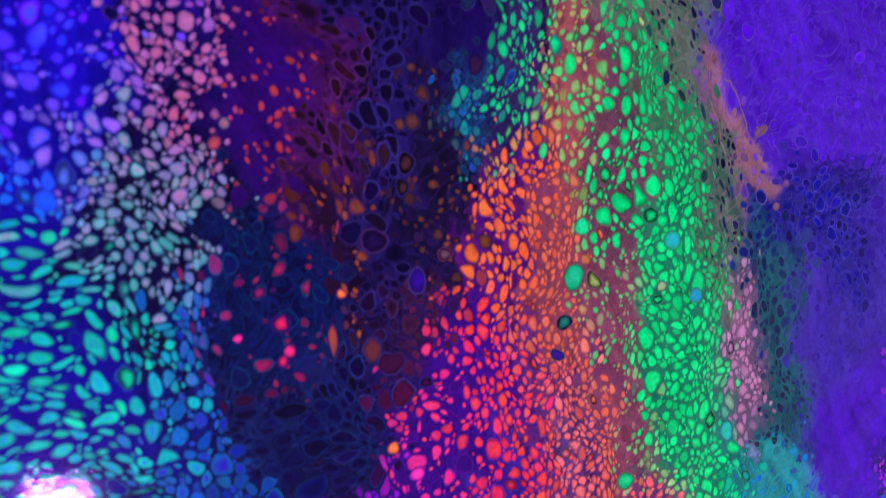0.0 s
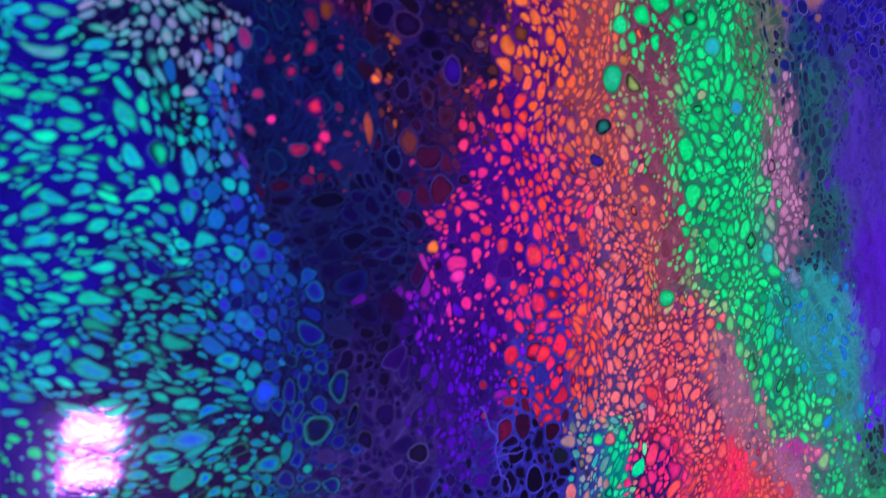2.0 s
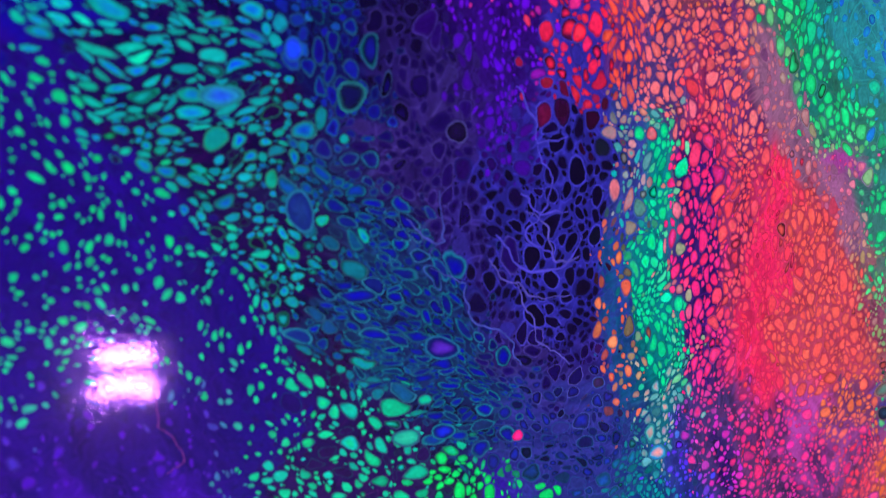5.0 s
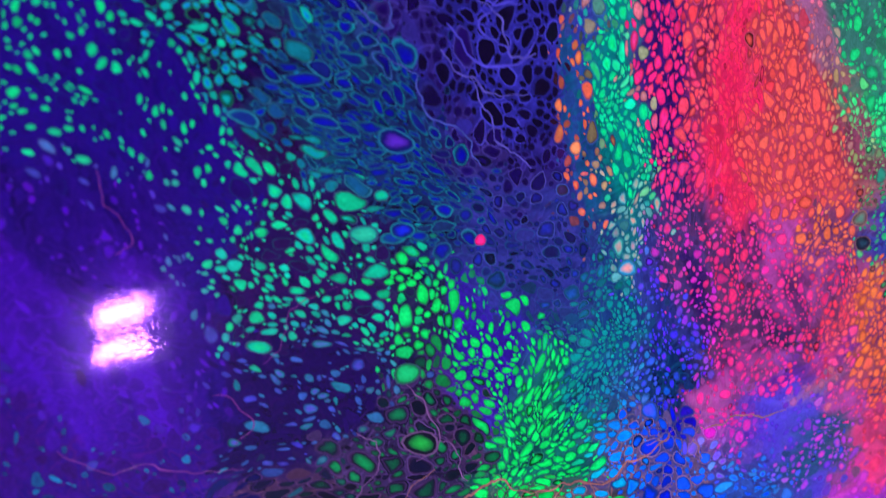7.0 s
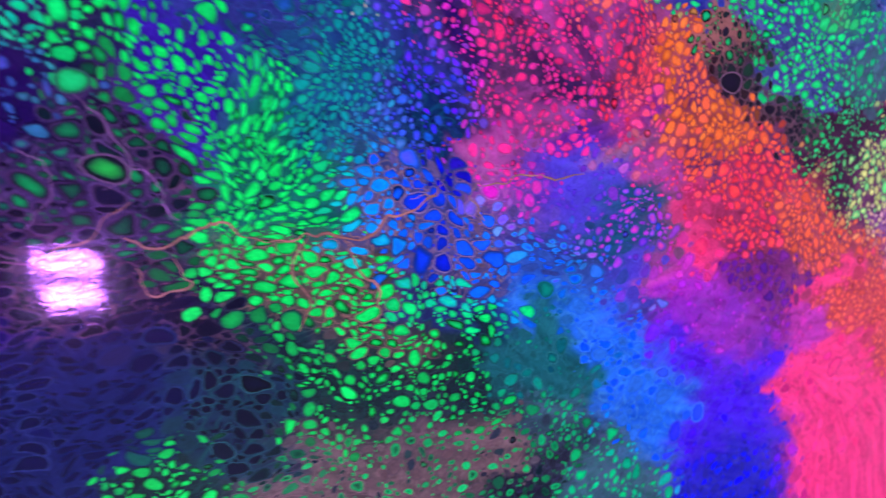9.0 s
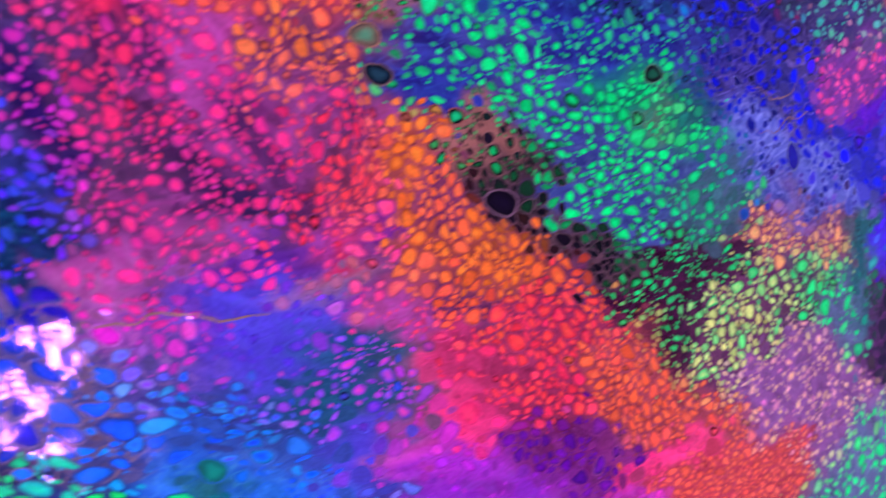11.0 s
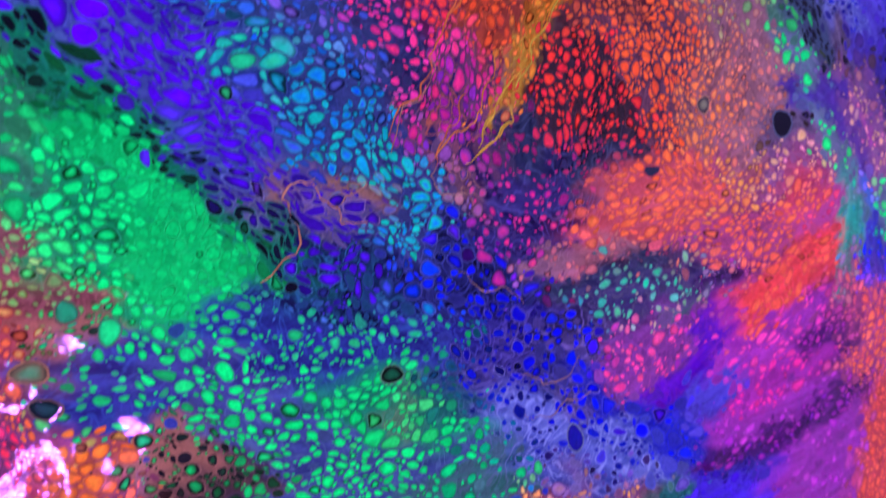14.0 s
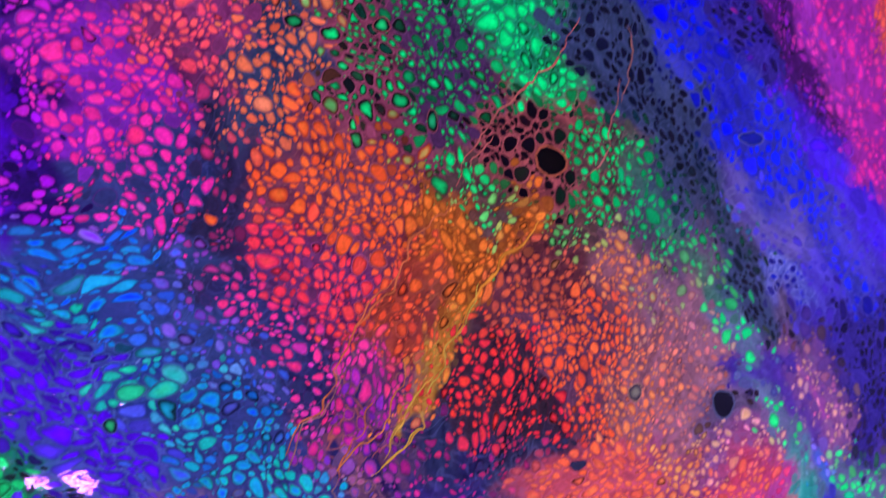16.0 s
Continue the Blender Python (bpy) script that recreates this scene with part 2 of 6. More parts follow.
kind('dusty_pink', 'c07b94', 'b57189', '5c4557', '845a69', '6b4d5d', 'cf909c', 4.1, 1.2, 0.92, 1, 0.8)
kind('sage_holes', '1b0a31', '151243', '406449', '7f665b', '446a45', '0e051f', 4.0, 1.8, 0.6, 0.6, 0.8)
kind('tan_wisps', '925a71', '7e4496', '905f57', '774a65', '775254', '7e4496', 3.7, 1.4, 0.6, 0.3, 0.4)
kind('violet_soft', '5604c5', '471792', '4a04a7', '5530a1', '5e2496', '5604ce', 4.9, 1.2, 0.6, 0.25, 0.4)
kind('teal_slate_dark', '141e43', '193b57', '17474b', '176153', '16444a', '151a3a', 3.8, 1.4, 0.7, 0.7, 0.8)
kind('indigo_holes', '0a033a', '04049d', '14085b', '403697', '4035ab', '15034d', 5.4, 1.4, 0.72, 0.8, 0.8)
kind('violet_slate', '3e2296', '350f87', '43238b', '3b2c8b', '331c7c', '3e2296', 4.6, 1.4, 0.6, 0.3, 0.4)
kind('violet_bright', '4e04bc', '3d04a3', '4c04a2', '430b9b', '43049b', '4604ac', 5.8, 1.4, 0.6, 0.2, 0.4)
kind('teal_soft', '04929c', '0564c6', '218176', '1aa18a', '15838d', '0593a7', 5.8, 1.4, 0.7, 0.4, 0.4)
kind('red_dense', 'f93d3f', 'f94e5d', '87214a', 'ab3c5d', 'b42a46', 'f96a53', 4.1, 1.1, 0.88, 1, 0.8)
kind('blue_teal_ovals', '04a590', '04b785', '0a033e', '230343', '04ac8a', '0537d6', 4.3, 2.2, 0.68, 0.95, 0.8)
kind('teal_rings', '04ae7d', '04939f', '0d0338', '29033d', '04c25b', '0544c2', 4.1, 1.5, 0.64, 0.88, 0.8)
kind('navy_teal_rings', '13046c', '112197', '0b043d', '0e184f', '037368', '0d0461', 4.9, 1.3, 0.8, 0.85, 0.8)
kind('violet_tiny', '5b05c2', '5205a6', '1f0345', '380e74', '420b83', '650ecc', 2.4, 1.4, 0.7, 0.7, 0.8)
kind('slate_net', '150443', '1f0651', '200f48', '433176', '402f78', '150443', 4.8, 1.3, 0.85, 0.9, 0.8)
kind('red_in_net', 'f92239', 'd61e54', '292276', '3e3095', '1d0430', 'f93240', 4.8, 1.3, 0.85, 0.95, 0.8)
kind('black_net', '0a031f', '0e0324', '201c66', '3a34a0', '2c2880', '0a031f', 6.1, 1.4, 0.86, 1, 0.8)
kind('green_sparse', '04d36d', '04b778', '1a0268', '210461', '052c5a', '04e16b', 2.6, 1.4, 0.55, 0.42, 0.8)
kind('plum_teal', '038570', '0a5c77', '1a0332', '2c033a', '065857', '046c9d', 3.1, 1.5, 0.7, 0.6, 0.8)
kind('blue_outline', '0c0c54', '102068', '110f3d', '174669', '04a18f', '04049d', 4.4, 2.2, 0.85, 0.95, 0.8)
kind('orange_red_column', 'f94829', 'f9494a', '512062', '8a3e5d', 'a13246', 'f96a35', 3.2, 1.4, 0.82, 0.95, 0.8)
kind('teal_salmon', '04aa94', 'eb5e5e', '28326d', '404988', '0a5771', '0cb69e', 3.4, 1.4, 0.8, 0.9, 0.8)
kind('salmon_slate', 'f9675d', 'e07173', '423162', '6b3e6c', '743f62', 'fa7969', 3.9, 1.2, 0.84, 0.95, 0.8)
kind('green_column', '04dd86', '04cd7a', '03746a', '037563', '045e67', '04ed70', 3.3, 1.3, 0.86, 1, 0.8)
kind('orange_dots_slate', 'f67941', 'ea5439', '0b5470', '243976', '3b3f65', 'fa8d48', 3.2, 1.4, 0.6, 0.5, 0.8)
kind('hotpink_cells', 'f9256e', 'f92953', '291150', '4e146d', '7f1f5b', 'f93189', 4.6, 1.3, 0.88, 1, 0.8)
kind('red_smooth', 'f92351', 'f92d3a', 'f6234e', 'd01d4e', 'c61b44', 'f94253', 3.5, 1.6, 0.85, 0.8, 0.55)
kind('coral_smooth', 'f95a41', 'f95041', 'b8323e', 'b84050', 'a02c44', 'f96648', 4.8, 1.4, 0.87, 1, 0.8)
kind('rose_soft', 'f02a89', 'f92a73', 'b53c8a', 'a04884', 'a03174', 'f53f78', 4.4, 1.2, 0.65, 0.65, 0.55)
kind('green_grey_soft', '04cd61', '04c268', '2a6e53', '35755b', '208054', '04e36c', 5.4, 1.2, 0.7, 0.6, 0.55)
kind('violet_dim', '390490', '50049d', '1b025e', '280467', '290463', '4404ad', 3.0, 1.6, 0.6, 0.3, 0.4)
# Violet paint whose colour also holds the glow round the lamp's reflection.
kind('violet_paint_and_glow', '49049f', '3f038d', '350284', '45049a', '360373', '49049f', 3.6, 1.8, 0.6, 0.25, 0.4)
kind('navy_wisps', '150351', '0c7b9c', '21026d', '41035a', '2a035a', '150351', 4.6, 2.2, 0.6, 0.3, 0.8)
kind('teal_green_cells', '04c271', '04b698', '180640', '360b46', '035d5d', '04d879', 4.7, 1.5, 0.66, 0.8, 0.8)
kind('bright_green', '04e355', '04d850', '0f1332', '2c2647', '046223', '04f95d', 5.1, 1.3, 0.8, 0.95, 0.8)
kind('violet_blue_spots', '382fa0', '037d70', '150342', '230345', '1c0550', '5245a9', 4.8, 1.9, 0.65, 0.55, 0.8)
kind('blackcell_mauve_net', '090727', '091327', '120c2c', '5a3c70', '583163', '039444', 6.6, 1.4, 0.86, 1, 0.8)
kind('green_on_violet', '04d850', '04c347', '2a0f7f', '3a1c95', '054a43', '04ee59', 4.1, 1.6, 0.75, 0.9, 0.8)
kind('green_streaks', '04e856', '04d850', '0a544c', '107653', '046b39', '04fe5f', 4.5, 1.9, 0.82, 1, 0.8)
kind('slate_blue_holes', '120e38', '1a1e5a', '24286a', '383883', '124e71', '1e2ca0', 5.4, 1.6, 0.75, 0.85, 0.8)
kind('teal_tiny', '03887c', '039a89', '15336d', '146366', '055167', '039e86', 2.5, 1.3, 0.8, 1, 0.8)
kind('blue_violet_tiny', '4f2ad1', '1c4ec6', '202b67', '37377e', '383088', '6726dc', 3.2, 1.2, 0.7, 0.8, 0.8)
kind('pale_column', '5bab98', '2bb698', '065661', '177367', '066366', 'eb9776', 4.1, 1.3, 0.85, 0.95, 0.8)
kind('pink_small_slate', 'e12c67', 'b63c94', '382751', '513168', '61295c', 'f9346e', 3.4, 1.2, 0.76, 0.85, 0.8)
kind('tan_holes', '0e0516', '160b1b', '91564b', '89534d', '27111f', '04e36c', 3.5, 1.6, 0.72, 0.85, 0.8)
kind('pink_cells_rose', 'f9256f', 'eb2c7c', '723a61', '6b3c61', '97316d', 'f93277', 4.5, 1.1, 0.72, 0.8, 0.8)
kind('hotpink_smooth', 'f92965', 'f9267c', 'f9346e', 'f03a77', 'f9256f', 'f93c6e', 9.1, 1.4, 0.7, 0.2, 0.4)
kind('deep_blue_cells', '040490', '0505b3', '283376', '845f6e', '173889', '0515e7', 8.2, 1.8, 0.88, 0.95, 0.8)
kind('magenta_soft', 'd805e6', 'c206d0', 'c322c5', 'ad35ba', 'cd05db', 'e305f1', 5.6, 1.2, 0.6, 0.4, 0.4)
kind('blue_violet_soft', '4d2cb9', '3535c2', '4d37b5', '4c45b0', '4636b9', '562bc2', 6.5, 1.3, 0.7, 0.4, 0.4)
kind('blue_cells', '0554ff', '059ce6', '20336d', '966756', '093878', '0568ff', 7.4, 1.6, 0.82, 0.95, 0.8)
kind('purple_net', '08034d', '11046c', '1f0275', '45047b', '28035b', '150357', 5.3, 2, 0.82, 0.8, 0.8)
kind('black_net_tan', '030315', '06031b', '160b27', '6c4051', '3e2159', '06031f', 6.3, 1.9, 0.86, 0.95, 0.8)
kind('slate_navy_net', '060331', '08063a', '0d1247', '1b2259', '142763', '08063a', 6.4, 1.9, 0.8, 0.85, 0.8)
kind('blackcell_slate', '05051f', '090727', '121b3a', '144e4a', '143948', '05051f', 6.5, 1.5, 0.84, 0.95, 0.8)
kind('green_tan_vein', '04de52', '04d34d', '1a332f', '905c52', '035727', '04ee59', 5.6, 1.6, 0.8, 0.95, 0.8)
kind('green_dark_sparse', '04d850', '04c347', '0f1f22', '163834', '044534', '04ee59', 5.0, 1.5, 0.65, 0.75, 0.8)
kind('pink_tan', 'f52c80', 'f92c66', '72496a', 'ab6873', '963b7b', 'f92885', 6.1, 1.3, 0.75, 0.85, 0.8)
kind('teal_slate_soft', '046756', '045b68', '114f51', '1d6667', '146d5b', '038566', 6.4, 1.4, 0.6, 0.4, 0.4)
kind('blue_soft', '0548ff', '0561e7', '185dcb', '387bb2', '0557dc', '054dff', 8.8, 1.5, 0.7, 0.5, 0.4)
kind('indigo_soft2', '2c08d6', '4908dd', '450ecd', '3d30ab', '3b1bcd', '4f08eb', 9.2, 1.4, 0.6, 0.35, 0.4)
kind('purple_rose', 'c03bb3', 'ad18b5', '922393', '7e2f93', '9a3391', 'cb3bbd', 7.8, 1.3, 0.6, 0.3, 0.4)
kind('blue_bright', '0404ed', '041dcd', '18169e', '35358c', '171dda', '0404ed', 8.5, 1.3, 0.7, 0.55, 0.8)
kind('tan_grey_holes', '272236', '04d866', '604d4b', '7a5457', '49374a', '1a1a27', 4.8, 1.5, 0.65, 0.65, 0.8)
kind('dark_slate_holes', '110f27', '04c35b', '1d1b2b', '303441', '202235', '0d0b23', 5.3, 1.4, 0.7, 0.7, 0.8)
kind('green_slate_soft', '04bd63', '04ac7a', '2c5e59', '4d4e71', '1e6559', '04d866', 6.5, 1.3, 0.65, 0.6, 0.55)
kind('magenta_on_indigo', 'd529bd', 'c025b3', '180347', '2c0657', '5c097e', 'eb28a3', 2.9, 1.1, 0.66, 0.75, 0.8)
kind('blue_on_teal', '3418dc', '054fbb', '051647', '04425e', '0d2772', '7105f2', 3.3, 1.3, 0.7, 0.75, 0.8)
kind('pink_on_dark', 'e5215e', 'd03094', '1a0f33', '331b49', '5d1857', 'f92b66', 3.6, 1.2, 0.72, 0.85, 0.28)
kind('red_pink_cells', 'f92355', 'f6264f', '421243', '591f4c', '972057', 'f9335c', 3.9, 1.1, 0.82, 0.95, 0.8)
kind('red_cells_b', 'f92441', 'f9344b', '4f2646', '6f2d58', 'a12650', 'f93244', 4.5, 1.2, 0.8, 0.95, 0.8)
kind('orange_cells_b', 'f96b27', 'f57930', '4f2950', '754052', '97483c', 'fa8335', 4.1, 1.2, 0.8, 0.92, 0.8)
kind('orange_dense_b', 'f97028', 'f96726', 'a64334', '973f4e', 'bc522a', 'fa832a', 4.8, 1.1, 0.9, 1, 0.8)
kind('red_dense_b', 'f9333b', 'f92953', '822141', 'a13254', 'b42541', 'f94d3f', 5.4, 1.4, 0.88, 1, 0.8)
kind('coral_dense_b', 'f95d31', 'f9523f', '9c373c', '973f53', 'bc4034', 'f96f3f', 5.1, 1.4, 0.86, 1, 0.8)
kind('magenta_cells_b', 'f92a78', 'e52b9b', '541c76', '772395', '962983', 'f9327f', 4.3, 1.1, 0.8, 0.9, 0.8)
kind('blue_pink_mix', '0545bb', 'c230d0', '084455', '214d67', '193378', 'eb3f9b', 4.8, 1.2, 0.72, 0.85, 0.8)
kind('blue_long', '1468d0', '1498b8', '2a3872', '333778', '044288', '052bff', 6.4, 2.1, 0.82, 0.9, 0.8)
kind('teal_green_b', '04c775', '04b69e', '0b2b67', '2d387e', '045f6c', '04e27c', 5.8, 1.7, 0.8, 0.92, 0.8)
kind('purple_soft_b', '9605c6', 'c02fa9', '811aa5', '7a2f9d', '8c0ea5', 'ac0dd0', 4.9, 1.3, 0.65, 0.5, 0.4)
kind('plum_holes', '5c0789', '450c7b', '6c195a', '7f2e6d', '631268', '690497', 7.2, 1.2, 0.75, 0.8, 0.8)
kind('rose_purple_soft', 'd63099', 'b62c99', 'c53099', 'a53194', 'cb2b94', 'eb2c81', 6.4, 1.3, 0.6, 0.3, 0.4)
kind('tan_green_wisp', '64b764', '04cd61', '406449', '897554', '3c6641', '2dcd61', 4.1, 1.3, 0.6, 0.6, 0.8)
kind('black_tan_net', '0e0316', '120816', '422934', '624044', '2e1827', '0b030e', 5.2, 1.3, 0.84, 0.97, 0.8)
kind('green_cells_b', '04de69', '04cd61', '34387a', '4a5a84', '1a5739', '04f977', 5.0, 1.4, 0.76, 0.9, 0.28)
kind('green_soft_b', '04d866', '04cd61', '0b7357', '20755b', '03804b', '04e86e', 5.9, 1.2, 0.86, 0.9, 0.55)
kind('slate_indigo_dots', '04c35b', '2aa06c', '221c70', '2c4696', '2b5f81', '04de69', 3.6, 1.3, 0.6, 0.6, 0.28)
kind('green_on_slate', '04e36c', '04d363', '34347a', '4a4e86', '046147', '04f876', 5.7, 1.5, 0.76, 0.9, 0.28)
kind('maroon_green', '04c35b', '17c35b', '2e0823', '4b1135', '27111f', '04d866', 3.6, 1.4, 0.6, 0.6, 0.8)
kind('yellow_cells', 'd5ce67', '1cde69', '4f2244', '753b52', '7f6241', 'eae27c', 5.1, 1.1, 0.8, 0.95, 0.8)
kind('peach_cells', 'fa8e5c', 'f5a153', '78334b', '9c495c', 'ab5e4a', 'fbb364', 4.5, 1.1, 0.8, 0.95, 0.8)
kind('green_yellow', '04d866', '06d866', '4f384a', '436556', '276b41', '04ee71', 5.6, 1.1, 0.8, 0.9, 0.8)
kind('rose_grey_dots', 'eead8d', 'd767a5', '84437b', '885a89', '944b75', 'fbbe7b', 4.5, 1.2, 0.65, 0.6, 0.8)
kind('mint_soft', '04e66d', '04da78', '52647c', '69618b', '1e946d', '04fd79', 7.0, 1.1, 0.75, 0.7, 0.55)
kind('blue_grey_holes', '08044d', '051fc7', '394196', '878acf', '7272c5', '141057', 6.0, 1.5, 0.68, 0.7, 0.28)
kind('green_cells_c', '04f474', '04e26b', '0a7a48', '169363', '046031', '04ff7a', 5.6, 1.2, 0.84, 0.97, 0.8)
kind('green_smooth', '03d565', '03c95e', '03ba57', '03ad57', '039d4c', '03c95e', 3.8, 1.1, 0.88, 0.8, 0.55)
kind('black_holes_edge', '0a051f', '060516', '046b43', '165d5d', '03453c', '06030e', 4.1, 1.7, 0.8, 0.9, 0.8)
kind('violet_folds', '3a08a0', '1a0a60', '463a7c', '7a5a6a', '4e309b', '4605b6', 6.1, 2.2, 0.84, 0.95, 0.6)
kind('tan_folds', '925a5c', '6f2f7a', '905e47', '8a5b54', '89534d', '5a197b', 3.7, 2.4, 0.7, 0.6, 0.5)
kind('cyan_cells', '0cc496', '0c94c0', '262e64', '444481', '0a3379', '1478d8', 5.4, 1.5, 0.8, 0.92, 0.8)
kind('tan_small', '1f32a6', 'c0715d', '351851', 'a16854', '754851', 'ab4774', 4.3, 1.2, 0.75, 0.85, 0.8)
kind('plum_pink_dots', 'd73082', '660f7f', '1b0a46', '4b4087', '611f55', 'f93173', 3.6, 1.2, 0.65, 0.55, 0.28)
kind('navy_blue_cells', '040357', '0505f2', '05032c', '393b88', '393b88', '051dff', 6.0, 1.3, 0.75, 0.85, 0.28)
kind('violet_patches', '1e046c', '4005b6', '0a0a3a', '2b618f', '3a3197', '5a05ed', 5.7, 1.4, 0.75, 0.75, 0.7)
kind('slate_veins', '050351', '0505e7', '080731', '745aa5', '5c4f96', '0505f2', 5.7, 1.3, 0.75, 0.75, 0.6)
kind('coral_soft_cells', 'f9683e', 'f95c49', 'c24651', 'b44d62', 'dd5143', 'f97c42', 5.6, 1.7, 0.85, 0.9, 0.55)
kind('coral_dots', 'f96148', 'f95252', '9e346a', '9b4276', 'c44259', 'fa7c47', 4.7, 1.7, 0.8, 0.9, 0.8)
kind('mint_dots_slate', '2eab94', '5bab98', '31275e', '4f4562', '363668', '04cd7d', 4.5, 1.2, 0.65, 0.6, 0.28)
kind('pink_dots_rose', 'f93a8f', 'f94886', '7c337d', '813597', 'ab3e8c', 'fa459a', 4.8, 1.2, 0.7, 0.6, 0.8)
kind('purple_soft', '4d05b1', '61049b', '5305b1', '69138e', '58049b', '4e05b1', 5.9, 1.3, 0.6, 0.3, 0.4)
kind('magenta_dots', 'fa3aa7', 'f9309e', '9d2b92', '8e28a5', 'bf2e9a', 'fa45ac', 6.1, 1.7, 0.75, 0.6, 0.8)
kind('purple_dots_dark', 'a01e95', '6b05a6', '2b053d', '5c1178', '510463', 'b6229e', 4.6, 1.7, 0.7, 0.65, 0.8)
kind('black_plum_cells', '160327', '0e031f', '401345', '622657', '2f0d37', '12031f', 8.8, 1.2, 0.84, 1, 0.8)
kind('salmon_cells_b', 'f9663b', 'f9573c', '6c2749', '913e5a', 'b44434', 'f97943', 4.4, 1.1, 0.8, 0.95, 0.8)
kind('coral_net_b', 'f95231', 'f9483b', '592247', '7a3457', 'b43834', 'f96635', 5.1, 1.3, 0.86, 1, 0.8)
kind('blue_magenta_cells', '8d05ce', 'd327ae', '170640', '280b53', '4e0472', 'be05d9', 4.1, 1.2, 0.75, 0.85, 0.8)
kind('hotpink_cells_c', 'f92997', 'f92670', '7f1ba3', '642a7c', 'a22578', 'f9388c', 4.6, 1.1, 0.85, 0.85, 0.8)
kind('magenta_slate', 'f729a0', 'f92783', '242a59', '3b3e71', '63126d', 'fa31a9', 4.7, 1.2, 0.74, 0.88, 0.8)
kind('salmon_red_cells', 'f94b50', 'f93e65', '6c2252', '8a3a63', 'af3258', 'f96550', 4.6, 1.2, 0.78, 0.9, 0.8)
kind('orange_dark_slate', 'f9673d', 'e0714b', '282e4c', '41465b', '6c3d3e', 'f97944', 4.6, 1.3, 0.76, 0.9, 0.8)
kind('maroon_slate', 'b6275f', '6b2451', '201b37', '392d52', '411a38', 'd62669', 3.6, 1.2, 0.65, 0.65, 0.28)
kind('orange_cells_c', 'f95c25', 'f95329', '61263f', '844648', 'ab3c30', 'f97028', 4.9, 1.2, 0.84, 1, 0.8)
kind('red_pink_c', 'f93340', 'f92d53', '5d1f4f', '753961', 'a6254b', 'f94844', 4.8, 1.2, 0.82, 0.95, 0.8)
kind('pink_slate_c', 'f02c67', 'd635a2', '231e4e', '3f3e71', '5d175e', 'f9346e', 4.1, 1.2, 0.7, 0.8, 0.8)
kind('pinknet_green_holes', '03271e', '0e0816', '733043', '9d4458', '331023', '04ee71', 4.8, 1.3, 0.84, 0.95, 0.8)
kind('slate_green_holes', '112026', '04ad50', '342140', '572d58', '201b27', '04e86e', 5.1, 1.4, 0.74, 0.85, 0.8)
kind('black_pinknet', '0b030e', '120516', '7b373c', 'b3554f', '3e1320', '06030b', 5.6, 1.1, 0.86, 1, 0.8)
kind('green_dots_tan', '04d866', '04b856', '3f3132', '754941', '11341f', '04ee71', 5.0, 1.4, 0.72, 0.85, 0.8)
kind('tan_orange_smooth', 'ef7727', 'd55f22', '8c401a', 'a85a20', '5c2208', 'f57a28', 4.2, 1.4, 0.82, 0.95, 0.8)
kind('orange_brown', 'f95427', 'd6472d', '822d26', 'ab4526', '752829', 'f96126', 3.9, 1.5, 0.75, 0.85, 0.8)
kind('yellow_orange_smooth', 'e67131', 'd5672d', 'a4601d', 'b3943b', '7a3911', 'e6982f', 3.0, 1.4, 0.7, 0.95, 0.8)
kind('brown_rings', 'cb5237', 'b0483d', '471829', '743838', '75372d', 'e05e34', 4.4, 1.2, 0.72, 0.85, 0.8)
kind('red_dark_dots', 'f93530', 'e5213e', '2b1527', '402f39', '6a1628', 'f9432d', 4.3, 1.3, 0.72, 0.9, 0.8)
kind('orange_dots_c', 'f95d2d', 'f94e30', '502b41', '75435a', 'a13c39', 'f97035', 4.3, 1.3, 0.82, 1, 0.8)
kind('peach_soft', 'f67941', 'eb674f', '824c58', '9c5d60', 'a65650', 'fa974d', 4.1, 1.3, 0.75, 0.85, 0.55)
kind('rose_grey_soft', 'd67163', 'c06174', '8b596b', 'a06673', '70465c', 'cb857e', 4.0, 1.2, 0.6, 0.75, 0.55)
kind('green_holes_slate', '0d3530', '04b763', '4f3b54', '654c60', '21342b', '04de69', 5.4, 1.4, 0.75, 0.85, 0.8)
kind('grey_black_holes', '0e0516', '110723', '513f61', '6c5977', '34253d', '0a0313', 7.8, 1.7, 0.75, 0.8, 0.28)
kind('slate_black_holes', '0d0b1f', '101635', '2a3652', '41486a', '24263d', '0a081b', 5.4, 1.6, 0.72, 0.8, 0.28)
kind('blue_soft_c', '0614ff', '062dff', '2b2aa5', '3f3f8c', '0f2bcd', '0608ff', 6.7, 1.4, 0.75, 0.7, 0.55)
kind('lilac_slate', '462db9', '5b45b9', '5c4a97', '615a8c', '544797', '3f38cc', 5.7, 1.5, 0.6, 0.4, 0.4)
kind('magenta_soft_c', 'f52893', 'e02593', '9c218b', '8c218d', 'b32093', 'f9299b', 6.2, 1.2, 0.75, 0.6, 0.55)
kind('dark_indigo_holes', '0c033e', '15034d', '23146a', '412e98', '1c0b58', '0c033a', 6.6, 1.4, 0.72, 0.75, 0.8)
kind('violet_smooth', '4c04cc', '4400b4', '363e88', '4e58a0', '30249a', '6405ff', 6.4, 1.9, 0.87, 1, 0.8)
kind('violet_wisps', '3206a4', '160a50', '2c3680', '466a92', '241c74', '4e05e7', 5.0, 2.2, 0.82, 0.95, 0.8)
kind('slate_blue_cells', '1750b6', '8038bb', '24345d', '404883', '243078', '3163d1', 4.1, 1.2, 0.75, 0.85, 0.8)
